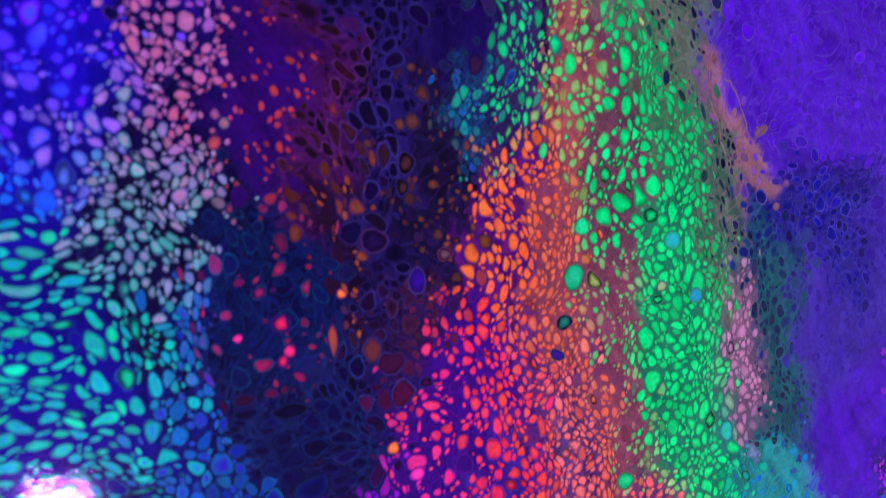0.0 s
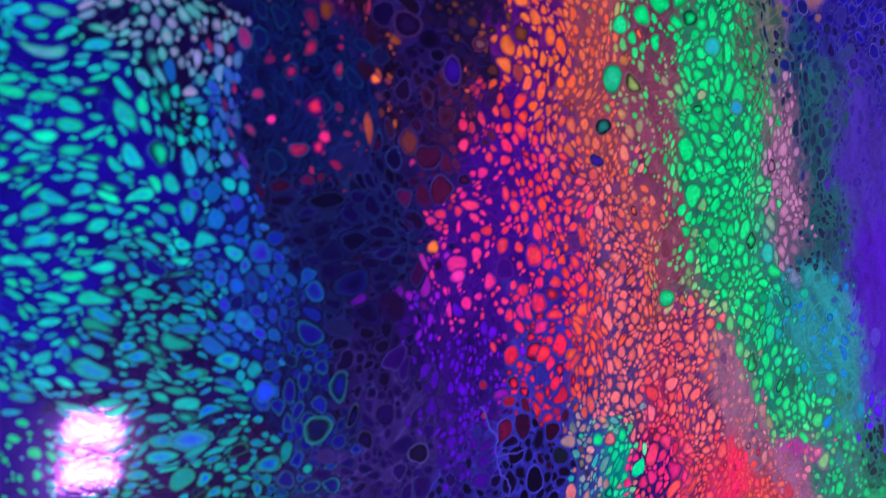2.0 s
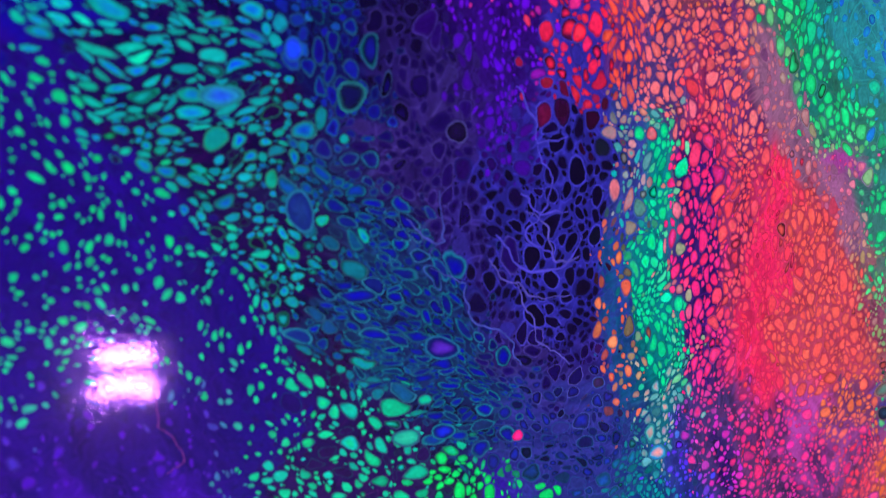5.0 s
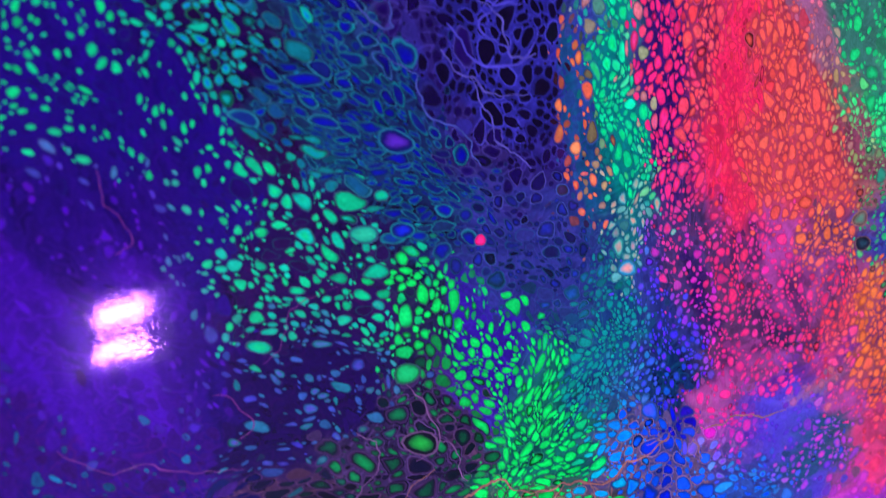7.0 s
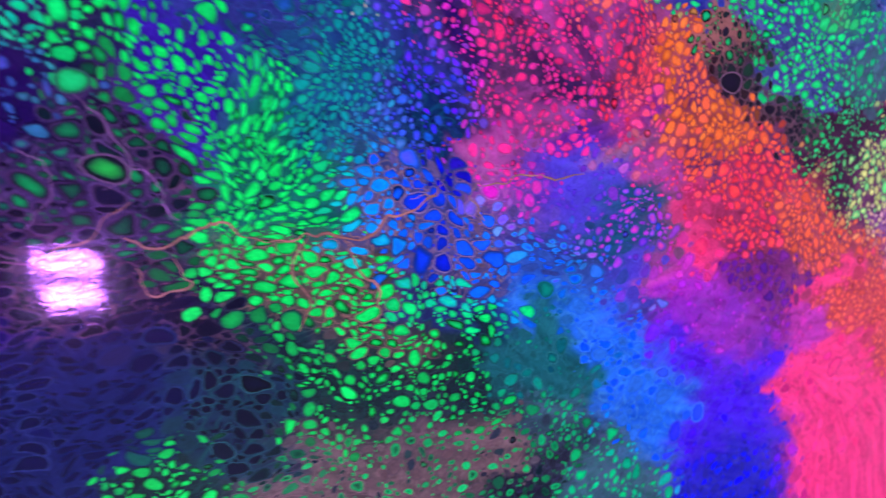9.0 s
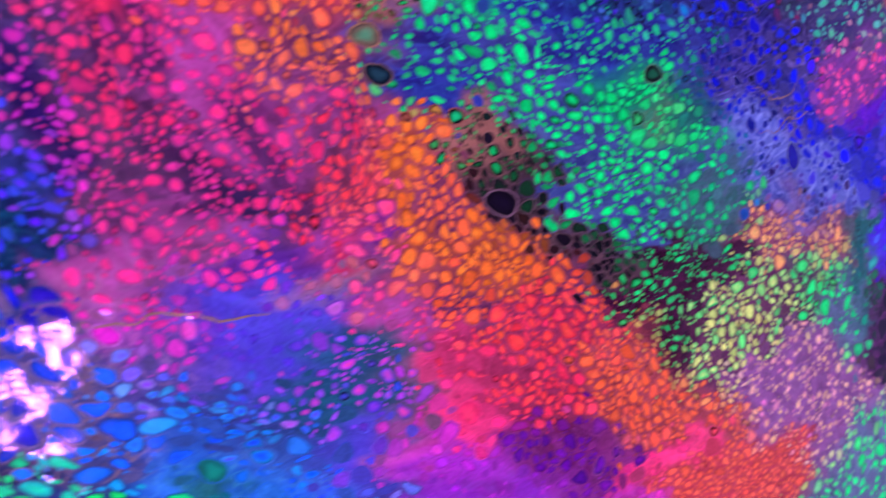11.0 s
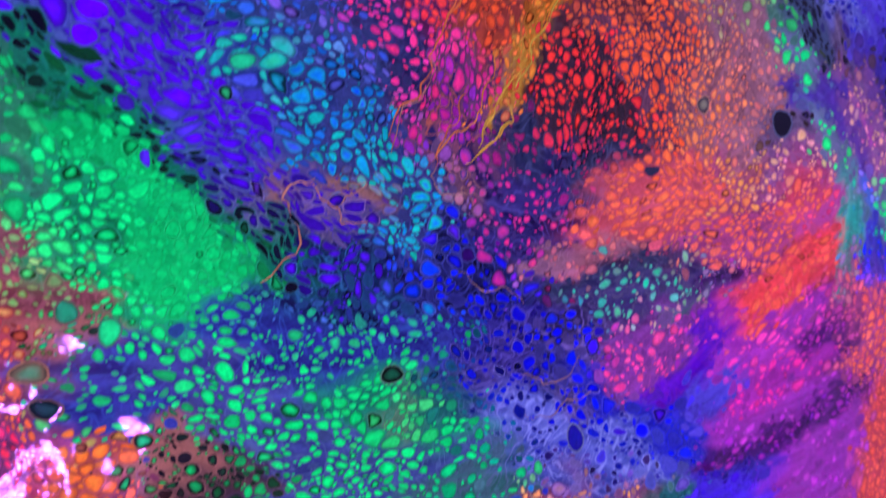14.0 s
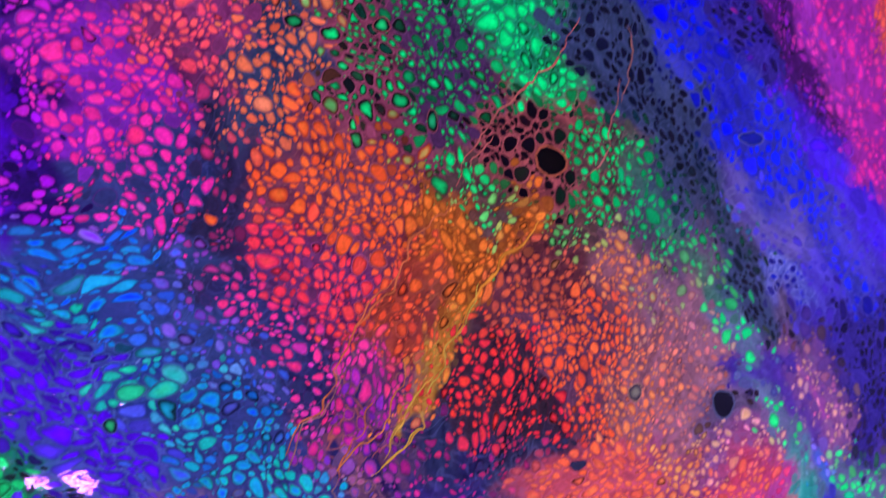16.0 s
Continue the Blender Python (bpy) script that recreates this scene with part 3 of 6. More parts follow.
kind('blue_rings_c', '1668be', '14a69c', '2c3468', '373e7c', '121a50', '0841dc', 4.5, 1.3, 0.8, 0.95, 0.8)
kind('orange_veins_slate', 'a61d89', '5f29a6', '2e225a', 'b3563d', '6c344c', 'd5257f', 5.2, 1.4, 0.84, 0.9, 0.8)
kind('magenta_small', 'e62c78', 'd52b89', '50245d', '8a564e', '752763', 'f02f77', 4.1, 1.3, 0.78, 0.9, 0.8)
kind('slate_dark', '7e1b54', '411c56', '1a1d3d', '3e4365', '341e39', 'a01c5f', 4.1, 1.2, 0.65, 0.6, 0.28)
kind('yellow_coral', 'f5aa53', 'f97045', '874055', 'b35e58', 'aa5e45', 'fbc65b', 4.6, 1.1, 0.78, 0.9, 0.8)
kind('hot_coral', 'f9563e', 'f95148', 'e63a38', 'ec4258', 'ec4343', 'f96d43', 6.2, 1.7, 0.85, 0.7, 0.55)


def pours():
    # where each kind of paint runs: x, y and reach in millimetres, and the way its cells lie in degrees
    pour('blue_violet_blobs', (11, 27, 9), (12, 15, 8))
    pour('blue_blobs', (10, 3, 7))
    pour('teal_ovals', (15, -11, 8, 11), (26, -45, 7))
    pour('teal_ovals', (23, -29, 6, -62), (3, -60, 7, 10))
    pour('slate_pink', (16, 9, 7))
    pour('pink_pale', (32, 29, 6), (33, 13, 6))
    pour('pale_teal_pink', (26, 2, 6), (29, -8, 6), (22, -7, 6), (37, 3, 5), (34, -13, 5))
    pour('teal_small', (30, -25, 5))
    pour('blue_rings', (32, -38, 5), (36, -49, 6), (43, -21, 4), (45, -53, 5, -71))
    pour('blue_rings', (44, -60, 5))
    pour('plum_sparse_red', (46, 19, 6), (48, 29, 6), (53, 25, 4))
    pour('navy_sparse_pink', (48, -4, 6), (57, -19, 7), (50, -28, 7))
    pour('navy_net', (62, -48, 10, -6), (54, -52, 9, -7), (61, -51, 8, 1), (56, -56, 7, -0), (62, -61, 7))
    pour('maroon_cells', (62, 33, 6, -21), (63, 4, 6, -35), (58, 12, 4, -35))
    pour('violet_net', (67, 38, 7), (79, 40, 6))
    pour('orange_streaks', (67, 2, 5, -35))
    pour('dark_net', (76, -6, 7), (79, -15, 7, -36), (85, -13, 6), (75, -34, 7))
    pour('dark_net', (70, -71, 7), (65, -79, 7), (68, -62, 6))
    pour('slate_dots', (86, -1, 6, -75), (82, 27, 5, -74), (89, 9, 5))
    pour('plum_small', (90, -20, 7), (90, -26, 5))
    pour('indigo_soft', (88, 39, 7), (86, 33, 5))
    pour('teal_tiny_rings', (94, 29, 5), (94, 19, 5))
    pour('green_small_slate', (106, 15, 5, -73), (110, 32, 5, -72))
    pour('orange_cells', (109, -5, 7, -62), (112, 6, 6, -73))
    pour('red_cells', (100, -28, 7, -64), (109, -55, 9, -74))
    pour('magenta_cells', (95, -35, 7), (90, -56, 8), (100, -54, 7), (93, -56, 6), (100, -60, 5))
    pour('magenta_cells', (94, -49, 5))
    pour('salmon_rings', (120, -6, 6, -78))
    pour('salmon_green', (123, 27, 6, -78), (123, 16, 6, -78))
    pour('salmon_dense', (129, -46, 8, -78), (134, -61, 8, -79))
    pour('green_cells', (141, 13, 8, -70), (137, -9, 6, -71))
    pour('mauve_green', (146, -21, 8, -71), (148, -60, 6, -72))
    pour('green_dense', (155, 7, 8), (157, -7, 10, -70), (161, -22, 10, -70), (165, -37, 10, -70))
    pour('green_dense', (156, -30, 8), (187, -79, 8, -64), (206, -101, 10, -58), (166, -52, 8, -70))
    pour('green_dense', (203, -99, 10, -57))
    pour('green_soft', (151, 21, 8, -76), (146, 31, 6, -76))
    pour('sage_cells', (159, 24, 7, -76), (142, 49, 6))
    pour('sage_holes', (154, 45, 8, -44))
    pour('violet_soft', (181, 40, 12), (203, 52, 17), (222, 42, 16), (196, 27, 11), (208, 23, 10))
    pour('teal_slate_dark', (200, -13, 8, -67), (206, -52, 12, -68), (339, -216, 9))
    pour('indigo_holes', (200, -0, 10), (347, -205, 16))
    pour('indigo_holes', (360, -209, 14))
    pour('violet_slate', (215, -20, 12), (231, -37, 15))
    pour('violet_bright', (241, -59, 16), (247, -79, 14), (237, -74, 9))
    pour('teal_soft', (211, -85, 12), (198, -73, 8))
    pour('red_dense', (151, -101, 7, -79))
    pour('blue_teal_ovals', (32, -85, 6, -6))
    pour('teal_rings', (34, -110, 6, -10), (40, -118, 6, -11), (42, -109, 5, -9))
    pour('navy_teal_rings', (54, -69, 6, -81), (54, -77, 6), (56, -88, 6), (51, -60, 4))
    pour('violet_tiny', (83, -62, 6, -78), (90, -71, 6, -78), (93, -80, 7, -78), (90, -90, 7, -78), (93, -98, 6, -78), (80, -71, 5))
    pour('slate_net', (75, -85, 6), (80, -96, 7), (70, -96, 6), (64, -105, 6), (61, -95, 7, -7))
    pour('slate_net', (113, -148, 6))
    pour('red_in_net', (107, -64, 5, -76), (111, -76, 6, -76), (105, -82, 6), (112, -55, 5, -75))
    pour('black_net', (104, -95, 11), (104, -106, 12), (101, -119, 12), (108, -125, 12), (100, -132, 12, -43), (107, -139, 10, -35))
    pour('black_net', (99, -122, 11), (104, -136, 11, -41), (105, -127, 11), (107, -146, 7, -51))
    pour('green_sparse', (1, -86, 7, -68), (8, -95, 7, -68), (17, -105, 8, -67), (-1, -102, 6), (16, -129, 7, -69))
    pour('green_sparse', (9, -113, 6), (5, -129, 6), (25, -127, 7), (37, -136, 6, -69), (39, -146, 7, -69))
    pour('green_sparse', (32, -158, 7))
    pour('plum_teal', (41, -86, 4), (49, -110, 5), (45, -102, 5), (50, -137, 5))
    pour('blue_outline', (45, -107, 5, -82), (55, -118, 6, -82), (49, -101, 6), (59, -109, 6, -9), (69, -131, 7, -38))
    pour('blue_outline', (74, -136, 6, -21))
    pour('blue_outline', (82, -153, 7, -19), (78, -164, 7, -21), (55, -118, 4))
    pour('salmon_slate', (133, -59, 7, -73), (132, -47, 7))
    pour('green_column', (138, -159, 5, -84))
    pour('orange_dots_slate', (128, -169, 5))
    pour('red_smooth', (172, -147, 8, -78))
    pour('red_smooth', (178, -176, 8, -81), (223, -241, 4))
    pour('coral_smooth', (195, -166, 13, -71), (217, -178, 14))
    pour('coral_smooth', (224, -231, 10))
    pour('coral_smooth', (373, -363, 13), (517, -305, 12), (515, -319, 12))
    pour('rose_soft', (205, -119, 8), (195, -195, 10), (185, -227, 11))
    pour('rose_soft', (176, -235, 9), (214, -208, 11), (236, -254, 8), (216, -236, 5))
    pour('green_grey_soft', (225, -128, 9))
    pour('violet_dim', (13, -152, 9), (26, -148, 9), (3, -154, 8))
    pour('violet_paint_and_glow', (12, -170, 10), (14, -184, 10))
    pour('navy_wisps', (-3, -192, 9), (13, -195, 9))
    pour('teal_green_cells', (54, -166, 6, -68), (47, -175, 6, -34), (41, -168, 6))
    pour('bright_green', (77, -193, 6, -67))
    pour('bright_green', (149, -276, 8), (90, -248, 6))
    pour('violet_blue_spots', (43, -187, 8, -17), (55, -195, 8, -36), (39, -199, 8, -19), (64, -192, 6))
    pour('blackcell_mauve_net', (80, -208, 10))
    pour('green_on_violet', (90, -200, 8, -74), (93, -209, 8, -74), (100, -198, 8, -73))
    pour('green_streaks', (104, -225, 9, -65), (117, -208, 7))
    pour('slate_blue_holes', (98, -166, 10), (120, -185, 11))
    pour('teal_tiny', (123, -199, 10, -38), (129, -191, 9), (131, -219, 8), (132, -232, 6))
    pour('teal_tiny', (144, -224, 7))
    pour('blue_violet_tiny', (148, -187, 7), (144, -217, 8))
    pour('pale_column', (133, -169, 5))
    pour('pink_small_slate', (174, -187, 8))
    pour('tan_holes', (238, -186, 9), (262, -217, 8))
    pour('pink_cells_rose', (179, -207, 10), (173, -216, 8), (189, -232, 6))
    pour('pink_cells_rose', (184, -238, 5))
    pour('hotpink_smooth', (248, -286, 14), (307, -368, 13), (328, -391, 21), (338, -378, 17))
    pour('deep_blue_cells', (153, -258, 8))
    pour('deep_blue_cells', (164, -250, 6, -14), (159, -257, 6), (148, -241, 5))
    pour('magenta_soft', (171, -246, 6))
    pour('blue_violet_soft', (184, -256, 11), (207, -254, 14), (224, -290, 12))
    pour('blue_violet_soft', (536, -93, 13), (521, -105, 12))
    pour('blue_cells', (136, -237, 10), (159, -254, 7, -25))
    pour('purple_net', (19, -227, 10), (39, -235, 8))
    pour('black_net_tan', (49, -236, 15, -20), (84, -213, 9))
    pour('slate_navy_net', (45, -255, 11, -23), (38, -266, 11), (74, -270, 9), (65, -257, 7), (33, -262, 11, -25))
    pour('slate_navy_net', (32, -276, 11, -27))
    pour('blackcell_slate', (86, -274, 13), (96, -276, 11))
    pour('green_tan_vein', (109, -249, 8, -36), (137, -279, 9, -37))
    pour('green_dark_sparse', (127, -290, 9), (145, -290, 10), (160, -288, 10))
    pour('green_dark_sparse', (154, -305, 10), (70, -295, 8), (122, -303, 9))
    pour('pink_tan', (172, -242, 7), (182, -254, 8), (170, -249, 6))
    pour('teal_slate_soft', (176, -298, 11), (191, -293, 11), (421, -300, 7))
    pour('blue_soft', (215, -327, 10), (234, -349, 13))
    pour('indigo_soft2', (255, -364, 14), (288, -349, 12))
    pour('purple_rose', (254, -314, 13), (270, -332, 14), (287, -331, 12), (501, -282, 12))
    pour('blue_bright', (272, -380, 15), (301, -390, 13), (287, -404, 16), (253, -384, 12))
    pour('tan_grey_holes', (127, -323, 13), (109, -312, 12))
    pour('dark_slate_holes', (143, -305, 13), (183, -344, 15))
    pour('green_slate_soft', (208, -357, 13), (189, -329, 9), (225, -375, 11), (343, -250, 11), (353, -239, 9))
    pour('blue_on_teal', (152, -212, 7), (150, -224, 7))
    pour('pink_on_dark', (170, -205, 6), (180, -212, 7), (180, -225, 7), (176, -220, 6))
    pour('red_pink_cells', (206, -204, 6))
    pour('red_cells_b', (217, -215, 7), (220, -228, 7), (211, -229, 7), (224, -212, 5))
    pour('orange_cells_b', (211, -195, 6), (214, -203, 5))
    pour('orange_dense_b', (238, -246, 6))
    pour('red_dense_b', (254, -278, 8, -38))
    pour('coral_dense_b', (310, -287, 10), (305, -298, 10))
    pour('magenta_cells_b', (181, -247, 6, -13), (193, -251, 5), (219, -234, 7), (232, -235, 6))
    pour('magenta_cells_b', (231, -248, 6))
    pour('blue_pink_mix', (212, -272, 9), (236, -285, 8))
    pour('blue_long', (182, -270, 6, -22), (197, -276, 7, -26))
    pour('blue_long', (228, -303, 8, -28))
    pour('blue_long', (287, -104, 5, -23), (280, -109, 5))
    pour('teal_green_b', (154, -280, 6, -40), (171, -285, 6, -56), (145, -275, 5, -41))
    pour('teal_green_b', (294, -119, 5, -14))
    pour('purple_soft_b', (245, -302, 9), (238, -309, 8), (252, -316, 9), (271, -322, 10))
    pour('plum_holes', (293, -329, 13), (300, -324, 11))
    pour('rose_purple_soft', (311, -340, 9))
    pour('tan_green_wisp', (326, -219, 7))
    pour('black_tan_net', (277, -233, 8))
    pour('green_soft_b', (317, -220, 9), (331, -220, 8))
    pour('slate_indigo_dots', (251, -199, 7, 4), (302, -202, 9))
    pour('slate_indigo_dots', (287, -190, 7), (300, -196, 7))
    pour('slate_indigo_dots', (321, -198, 8), (336, -201, 8))
    pour('green_on_slate', (255, -195, 6))
    pour('maroon_green', (326, -284, 8), (329, -262, 7))
    pour('yellow_cells', (347, -301, 9))
    pour('peach_cells', (382, -254, 7), (404, -269, 9))
    pour('green_yellow', (390, -279, 10), (400, -287, 8))
    pour('rose_grey_dots', (386, -319, 13), (365, -313, 10), (411, -340, 14), (517, -146, 10), (512, -133, 10))
    pour('rose_grey_dots', (526, -163, 10), (489, -159, 9), (473, -159, 9))
    pour('mint_soft', (414, -296, 11), (420, -366, 15))
    pour('blue_grey_holes', (397, -251, 13), (367, -230, 11), (353, -224, 11), (367, -232, 10))
    pour('blue_grey_holes', (382, -248, 11), (391, -253, 11))
    pour('green_cells_c', (235, -167, 6))
    pour('green_cells_c', (395, -27, 7, -43), (390, -22, 7), (245, -152, 6), (252, -157, 6))
    pour('green_smooth', (256, -175, 5), (266, -179, 5))
    pour('black_holes_edge', (289, -170, 7, -41), (293, -176, 6))
    pour('black_holes_edge', (286, -168, 7, -47), (247, -129, 7, -47))
    pour('violet_folds', (284, -156, 5, -51), (304, -166, 6, -20), (301, -159, 6))
    pour('tan_folds', (295, -158, 3, -83), (315, -156, 4, -37))
    pour('cyan_cells', (332, -154, 6))
    pour('tan_small', (341, -155, 5), (348, -160, 5))
    pour('plum_pink_dots', (362, -160, 9), (374, -167, 9), (360, -171, 9), (376, -156, 9))
    pour('plum_pink_dots', (368, -167, 7), (378, -161, 5), (379, -177, 6))
    pour('plum_pink_dots', (364, -160, 5))
    pour('navy_blue_cells', (338, -179, 8), (371, -211, 8))
    pour('violet_patches', (305, -188, 6), (293, -184, 6))
    pour('slate_veins', (353, -207, 9), (361, -216, 9), (387, -211, 8))
    pour('coral_dots', (461, -188, 12, 10), (452, -166, 9))
    pour('coral_dots', (489, -172, 9), (509, -211, 10), (522, -220, 11))
    pour('mint_dots_slate', (408, -200, 10))
    pour('mint_dots_slate', (434, -191, 9))
    pour('pink_dots_rose', (416, -212, 9), (403, -216, 8))
    pour('purple_dots_dark', (502, -218, 14))
    pour('purple_dots_dark', (519, -40, 12))
    pour('salmon_cells_b', (251, -234, 7), (225, -187, 5), (227, -196, 5))
    pour('coral_net_b', (250, -254, 7), (262, -260, 7))
    pour('blue_magenta_cells', (264, -42, 8))
    pour('hotpink_cells_c', (275, -47, 7), (275, -59, 6), (287, -64, 5))
    pour('magenta_slate', (294, -71, 7))
    pour('salmon_red_cells', (295, -42, 7), (303, -38, 7), (304, -50, 5))
    pour('orange_dark_slate', (316, -57, 7), (321, -43, 6), (324, -33, 6))
    pour('maroon_slate', (303, -92, 7))
    pour('orange_cells_c', (329, -65, 7), (332, -79, 8), (345, -74, 8), (323, -76, 6))
    pour('red_pink_c', (337, -97, 8), (345, -100, 8))
    pour('pink_slate_c', (313, -99, 6), (332, -128, 6))
    pour('pinknet_green_holes', (349, -30, 10), (362, -58, 9))
    pour('slate_green_holes', (366, -27, 9))
    pour('black_pinknet', (403, -56, 12), (415, -73, 9))
    pour('green_dots_tan', (432, -69, 8), (423, -60, 8), (432, -80, 8), (387, -82, 5), (417, -83, 8))
    pour('tan_orange_smooth', (372, -88, 7, -47))
    pour('orange_brown', (352, -119, 6))
    pour('brown_rings', (390, -106, 7), (410, -105, 7))
    pour('red_dark_dots', (401, -139, 9), (375, -136, 7))
    pour('orange_dots_c', (427, -118, 10))
    pour('peach_soft', (438, -114, 8), (442, -128, 10), (451, -140, 8), (434, -97, 8))
    pour('rose_grey_soft', (462, -107, 9), (445, -108, 8), (456, -153, 8), (461, -137, 9))
    pour('green_holes_slate', (450, -92, 11), (464, -92, 11), (443, -85, 11), (445, -101, 8))
    pour('grey_black_holes', (473, -146, 9))
    pour('slate_black_holes', (450, -76, 11), (424, -29, 10))
    pour('slate_black_holes', (451, -46, 11))
    pour('blue_soft_c', (456, -30, 8), (494, -54, 12), (499, -65, 12))
    pour('lilac_slate', (513, -85, 12))
    pour('magenta_soft_c', (541, -26, 13), (549, -61, 10), (532, -14, 10))
    pour('dark_indigo_holes', (538, -131, 13), (523, -124, 13))
    pour('violet_smooth', (274, -125, 7), (288, -131, 5))
    pour('violet_smooth', (246, -107, 6))
    pour('violet_wisps', (281, -151, 7, -46))
    pour('slate_blue_cells', (302, -119, 5), (295, -111, 5))
    pour('blue_rings_c', (313, -127, 6), (318, -138, 6), (304, -142, 5))
    pour('orange_veins_slate', (338, -133, 6, -61), (341, -148, 6, -61), (352, -146, 6, -60), (332, -138, 4, -61))
    pour('magenta_small', (346, -126, 6), (354, -125, 5))
    pour('slate_dark', (371, -153, 8), (384, -158, 9), (395, -151, 9), (364, -148, 7))
    pour('yellow_coral', (453, -167, 8))
    pour('hot_coral', (485, -169, 10), (491, -194, 12, 15))
    run('coral_soft_cells', 7.7, (388, -176), (408, -173), (430, -167))
    run('yellow_coral', 5.0, (448, -163), (461, -157))
    run('rose_grey_soft', 3.5, (369, -182), (388, -180), (406, -181))
    run('coral_dots', 7.4, (432, -182), (456, -181), (479, -178))
    run('hot_coral', 5.3, (451, -211), (468, -203), (485, -196))
    run('rose_soft', 6.1, (488, -181), (506, -173))
    run('mint_dots_slate', 4.9, (390, -191), (408, -192), (422, -199))
    run('slate_dark', 3.1, (377, -190), (406, -186), (432, -186))
    run('purple_dots_dark', 5.0, (435, -198), (454, -193))
    run('pink_dots_rose', 4.4, (412, -223), (422, -214), (435, -205))
    run('green_slate_soft', 2.2, (420, -208), (438, -202))
    run('purple_soft', 6.8, (422, -230), (435, -221), (447, -212))
    run('magenta_dots', 6.5, (454, -224), (477, -218), (498, -211))
    run('magenta_soft_c', 6.6, (460, -241), (477, -238), (495, -235))
    run('purple_rose', 5.6, (448, -248), (474, -248), (502, -246))
    run('purple_dots_dark', 5.1, (443, -259), (465, -256), (490, -254), (515, -245))
    run('coral_dots', 6.7, (518, -237), (530, -230))
    run('purple_rose', 8.6, (478, -273), (509, -268))
    run('coral_smooth', 7.6, (529, -290), (533, -262))
    run('blue_bright', 5.8, (412, -240), (432, -249))
    run('blue_violet_soft', 4.6, (432, -239), (448, -237))
    run('dark_indigo_holes', 5.3, (438, -268), (460, -266))
    run('teal_soft', 4.7, (512, -163), (513, -184), (510, -201))
    run('blue_soft_c', 5.5, (526, -185), (526, -204))
    run('slate_black_holes', 5.5, (435, -21), (439, -40), (451, -57), (465, -76), (477, -94), (490, -116))
    run('green_grey_soft', 4.2, (437, -67), (450, -85), (464, -100), (474, -111))
    run('mint_soft', 5.0, (472, -113), (487, -128), (497, -144), (508, -161))
    run('mint_soft', 6.0, (525, -179), (540, -183))
    run('blue_bright', 5.7, (449, -17), (466, -23), (478, -41), (488, -59))
    run('dark_indigo_holes', 5.1, (486, -15), (502, -27))
    run('purple_dots_dark', 5.3, (505, -15), (514, -36))
    run('magenta_dots', 6.0, (520, -11), (534, -35))
    run('magenta_soft_c', 6.8, (550, -19), (545, -43), (558, -59))
    run('coral_smooth', 3.7, (559, -3), (559, -14))
    run('indigo_soft2', 6.5, (513, -44), (531, -64), (552, -89))
    run('blue_soft_c', 6.4, (505, -53), (521, -83), (542, -110))
    run('lilac_slate', 4.1, (478, -66), (490, -83), (507, -93))
    run('blue_grey_holes', 4.2, (496, -97), (512, -107))
    run('grey_black_holes', 3.8, (502, -111), (512, -127))
    run('violet_slate', 4.7, (479, -133), (503, -136), (520, -160))
    run('magenta_soft_c', 2.0, (519, -142), (523, -150))
    run('dark_indigo_holes', 6.1, (532, -135), (547, -153), (541, -169))
    run('blue_soft', 3.0, (521, -166), (524, -177))
    run('rose_grey_soft', 4.1, (454, -120), (445, -132))
    run('teal_ovals', 2.9, (1, -48), (8, -49))
    run('teal_ovals', 2.9, (0, -56), (9, -58))
    run('teal_ovals', 2.9, (-1, -66), (5, -67))
    run('teal_ovals', 3.2, (10, -48), (18, -49))
    run('teal_ovals', 3.3, (8, -59), (20, -60))
    run('teal_ovals', 3.3, (7, -69), (15, -70))
    run('blue_teal_ovals', 3.2, (21, -49), (33, -52))
    run('blue_teal_ovals', 3.3, (20, -59), (32, -62))
    run('blue_teal_ovals', 3.3, (17, -66), (30, -71))
    run('blue_teal_ovals', 3.2, (8, -77), (16, -78))
    run('blue_teal_ovals', 3.3, (19, -73), (26, -76))
    run('blue_teal_ovals', 3.4, (17, -81), (35, -81))
    run('blue_rings', 2.5, (42, -46), (41, -55), (42, -65), (45, -77))
    run('teal_rings', 3.0, (16, -88), (25, -88))
    run('teal_rings', 3.1, (18, -92), (35, -97))
    run('teal_rings', 3.2, (29, -90), (41, -91))
    run('teal_rings', 3.3, (32, -102), (39, -105))
    run('navy_teal_rings', 2.7, (49, -63), (51, -77), (50, -88))
    run('slate_net', 3.7, (75, -97), (78, -115))
    run('slate_net', 3.3, (86, -116), (89, -133), (96, -150), (105, -155))
    run('red_in_net', 3.1, (103, -62), (106, -72), (110, -81), (112, -93))
    run('orange_red_column', 3.2, (114, -48), (121, -58), (124, -70), (123, -81))
    run('salmon_slate', 4.0, (128, -58), (132, -73), (137, -87), (138, -98))
    run('teal_salmon', 3.1, (123, -94), (126, -108), (123, -122))
    run('orange_dots_slate', 3.0, (122, -134), (122, -153))
    run('green_column', 3.0, (136, -105), (135, -115), (134, -130), (134, -145), (134, -163))
    run('salmon_dense', 5.1, (153, -77), (158, -92), (163, -106))
    run('hotpink_cells', 5.3, (148, -108), (151, -124), (151, -139), (152, -159))
    run('red_dense', 4.8, (164, -113), (164, -129), (163, -145))
    run('red_smooth', 4.3, (178, -122), (178, -141), (173, -161), (170, -172))
    run('coral_smooth', 7.1, (187, -120), (194, -139), (204, -160), (209, -180))
    run('rose_grey_soft', 4.3, (174, -86), (182, -102), (196, -121), (213, -137))
    run('green_soft_b', 4.4, (192, -73), (190, -93), (206, -109), (222, -124))
    run('green_grey_soft', 4.4, (214, -127), (231, -147))
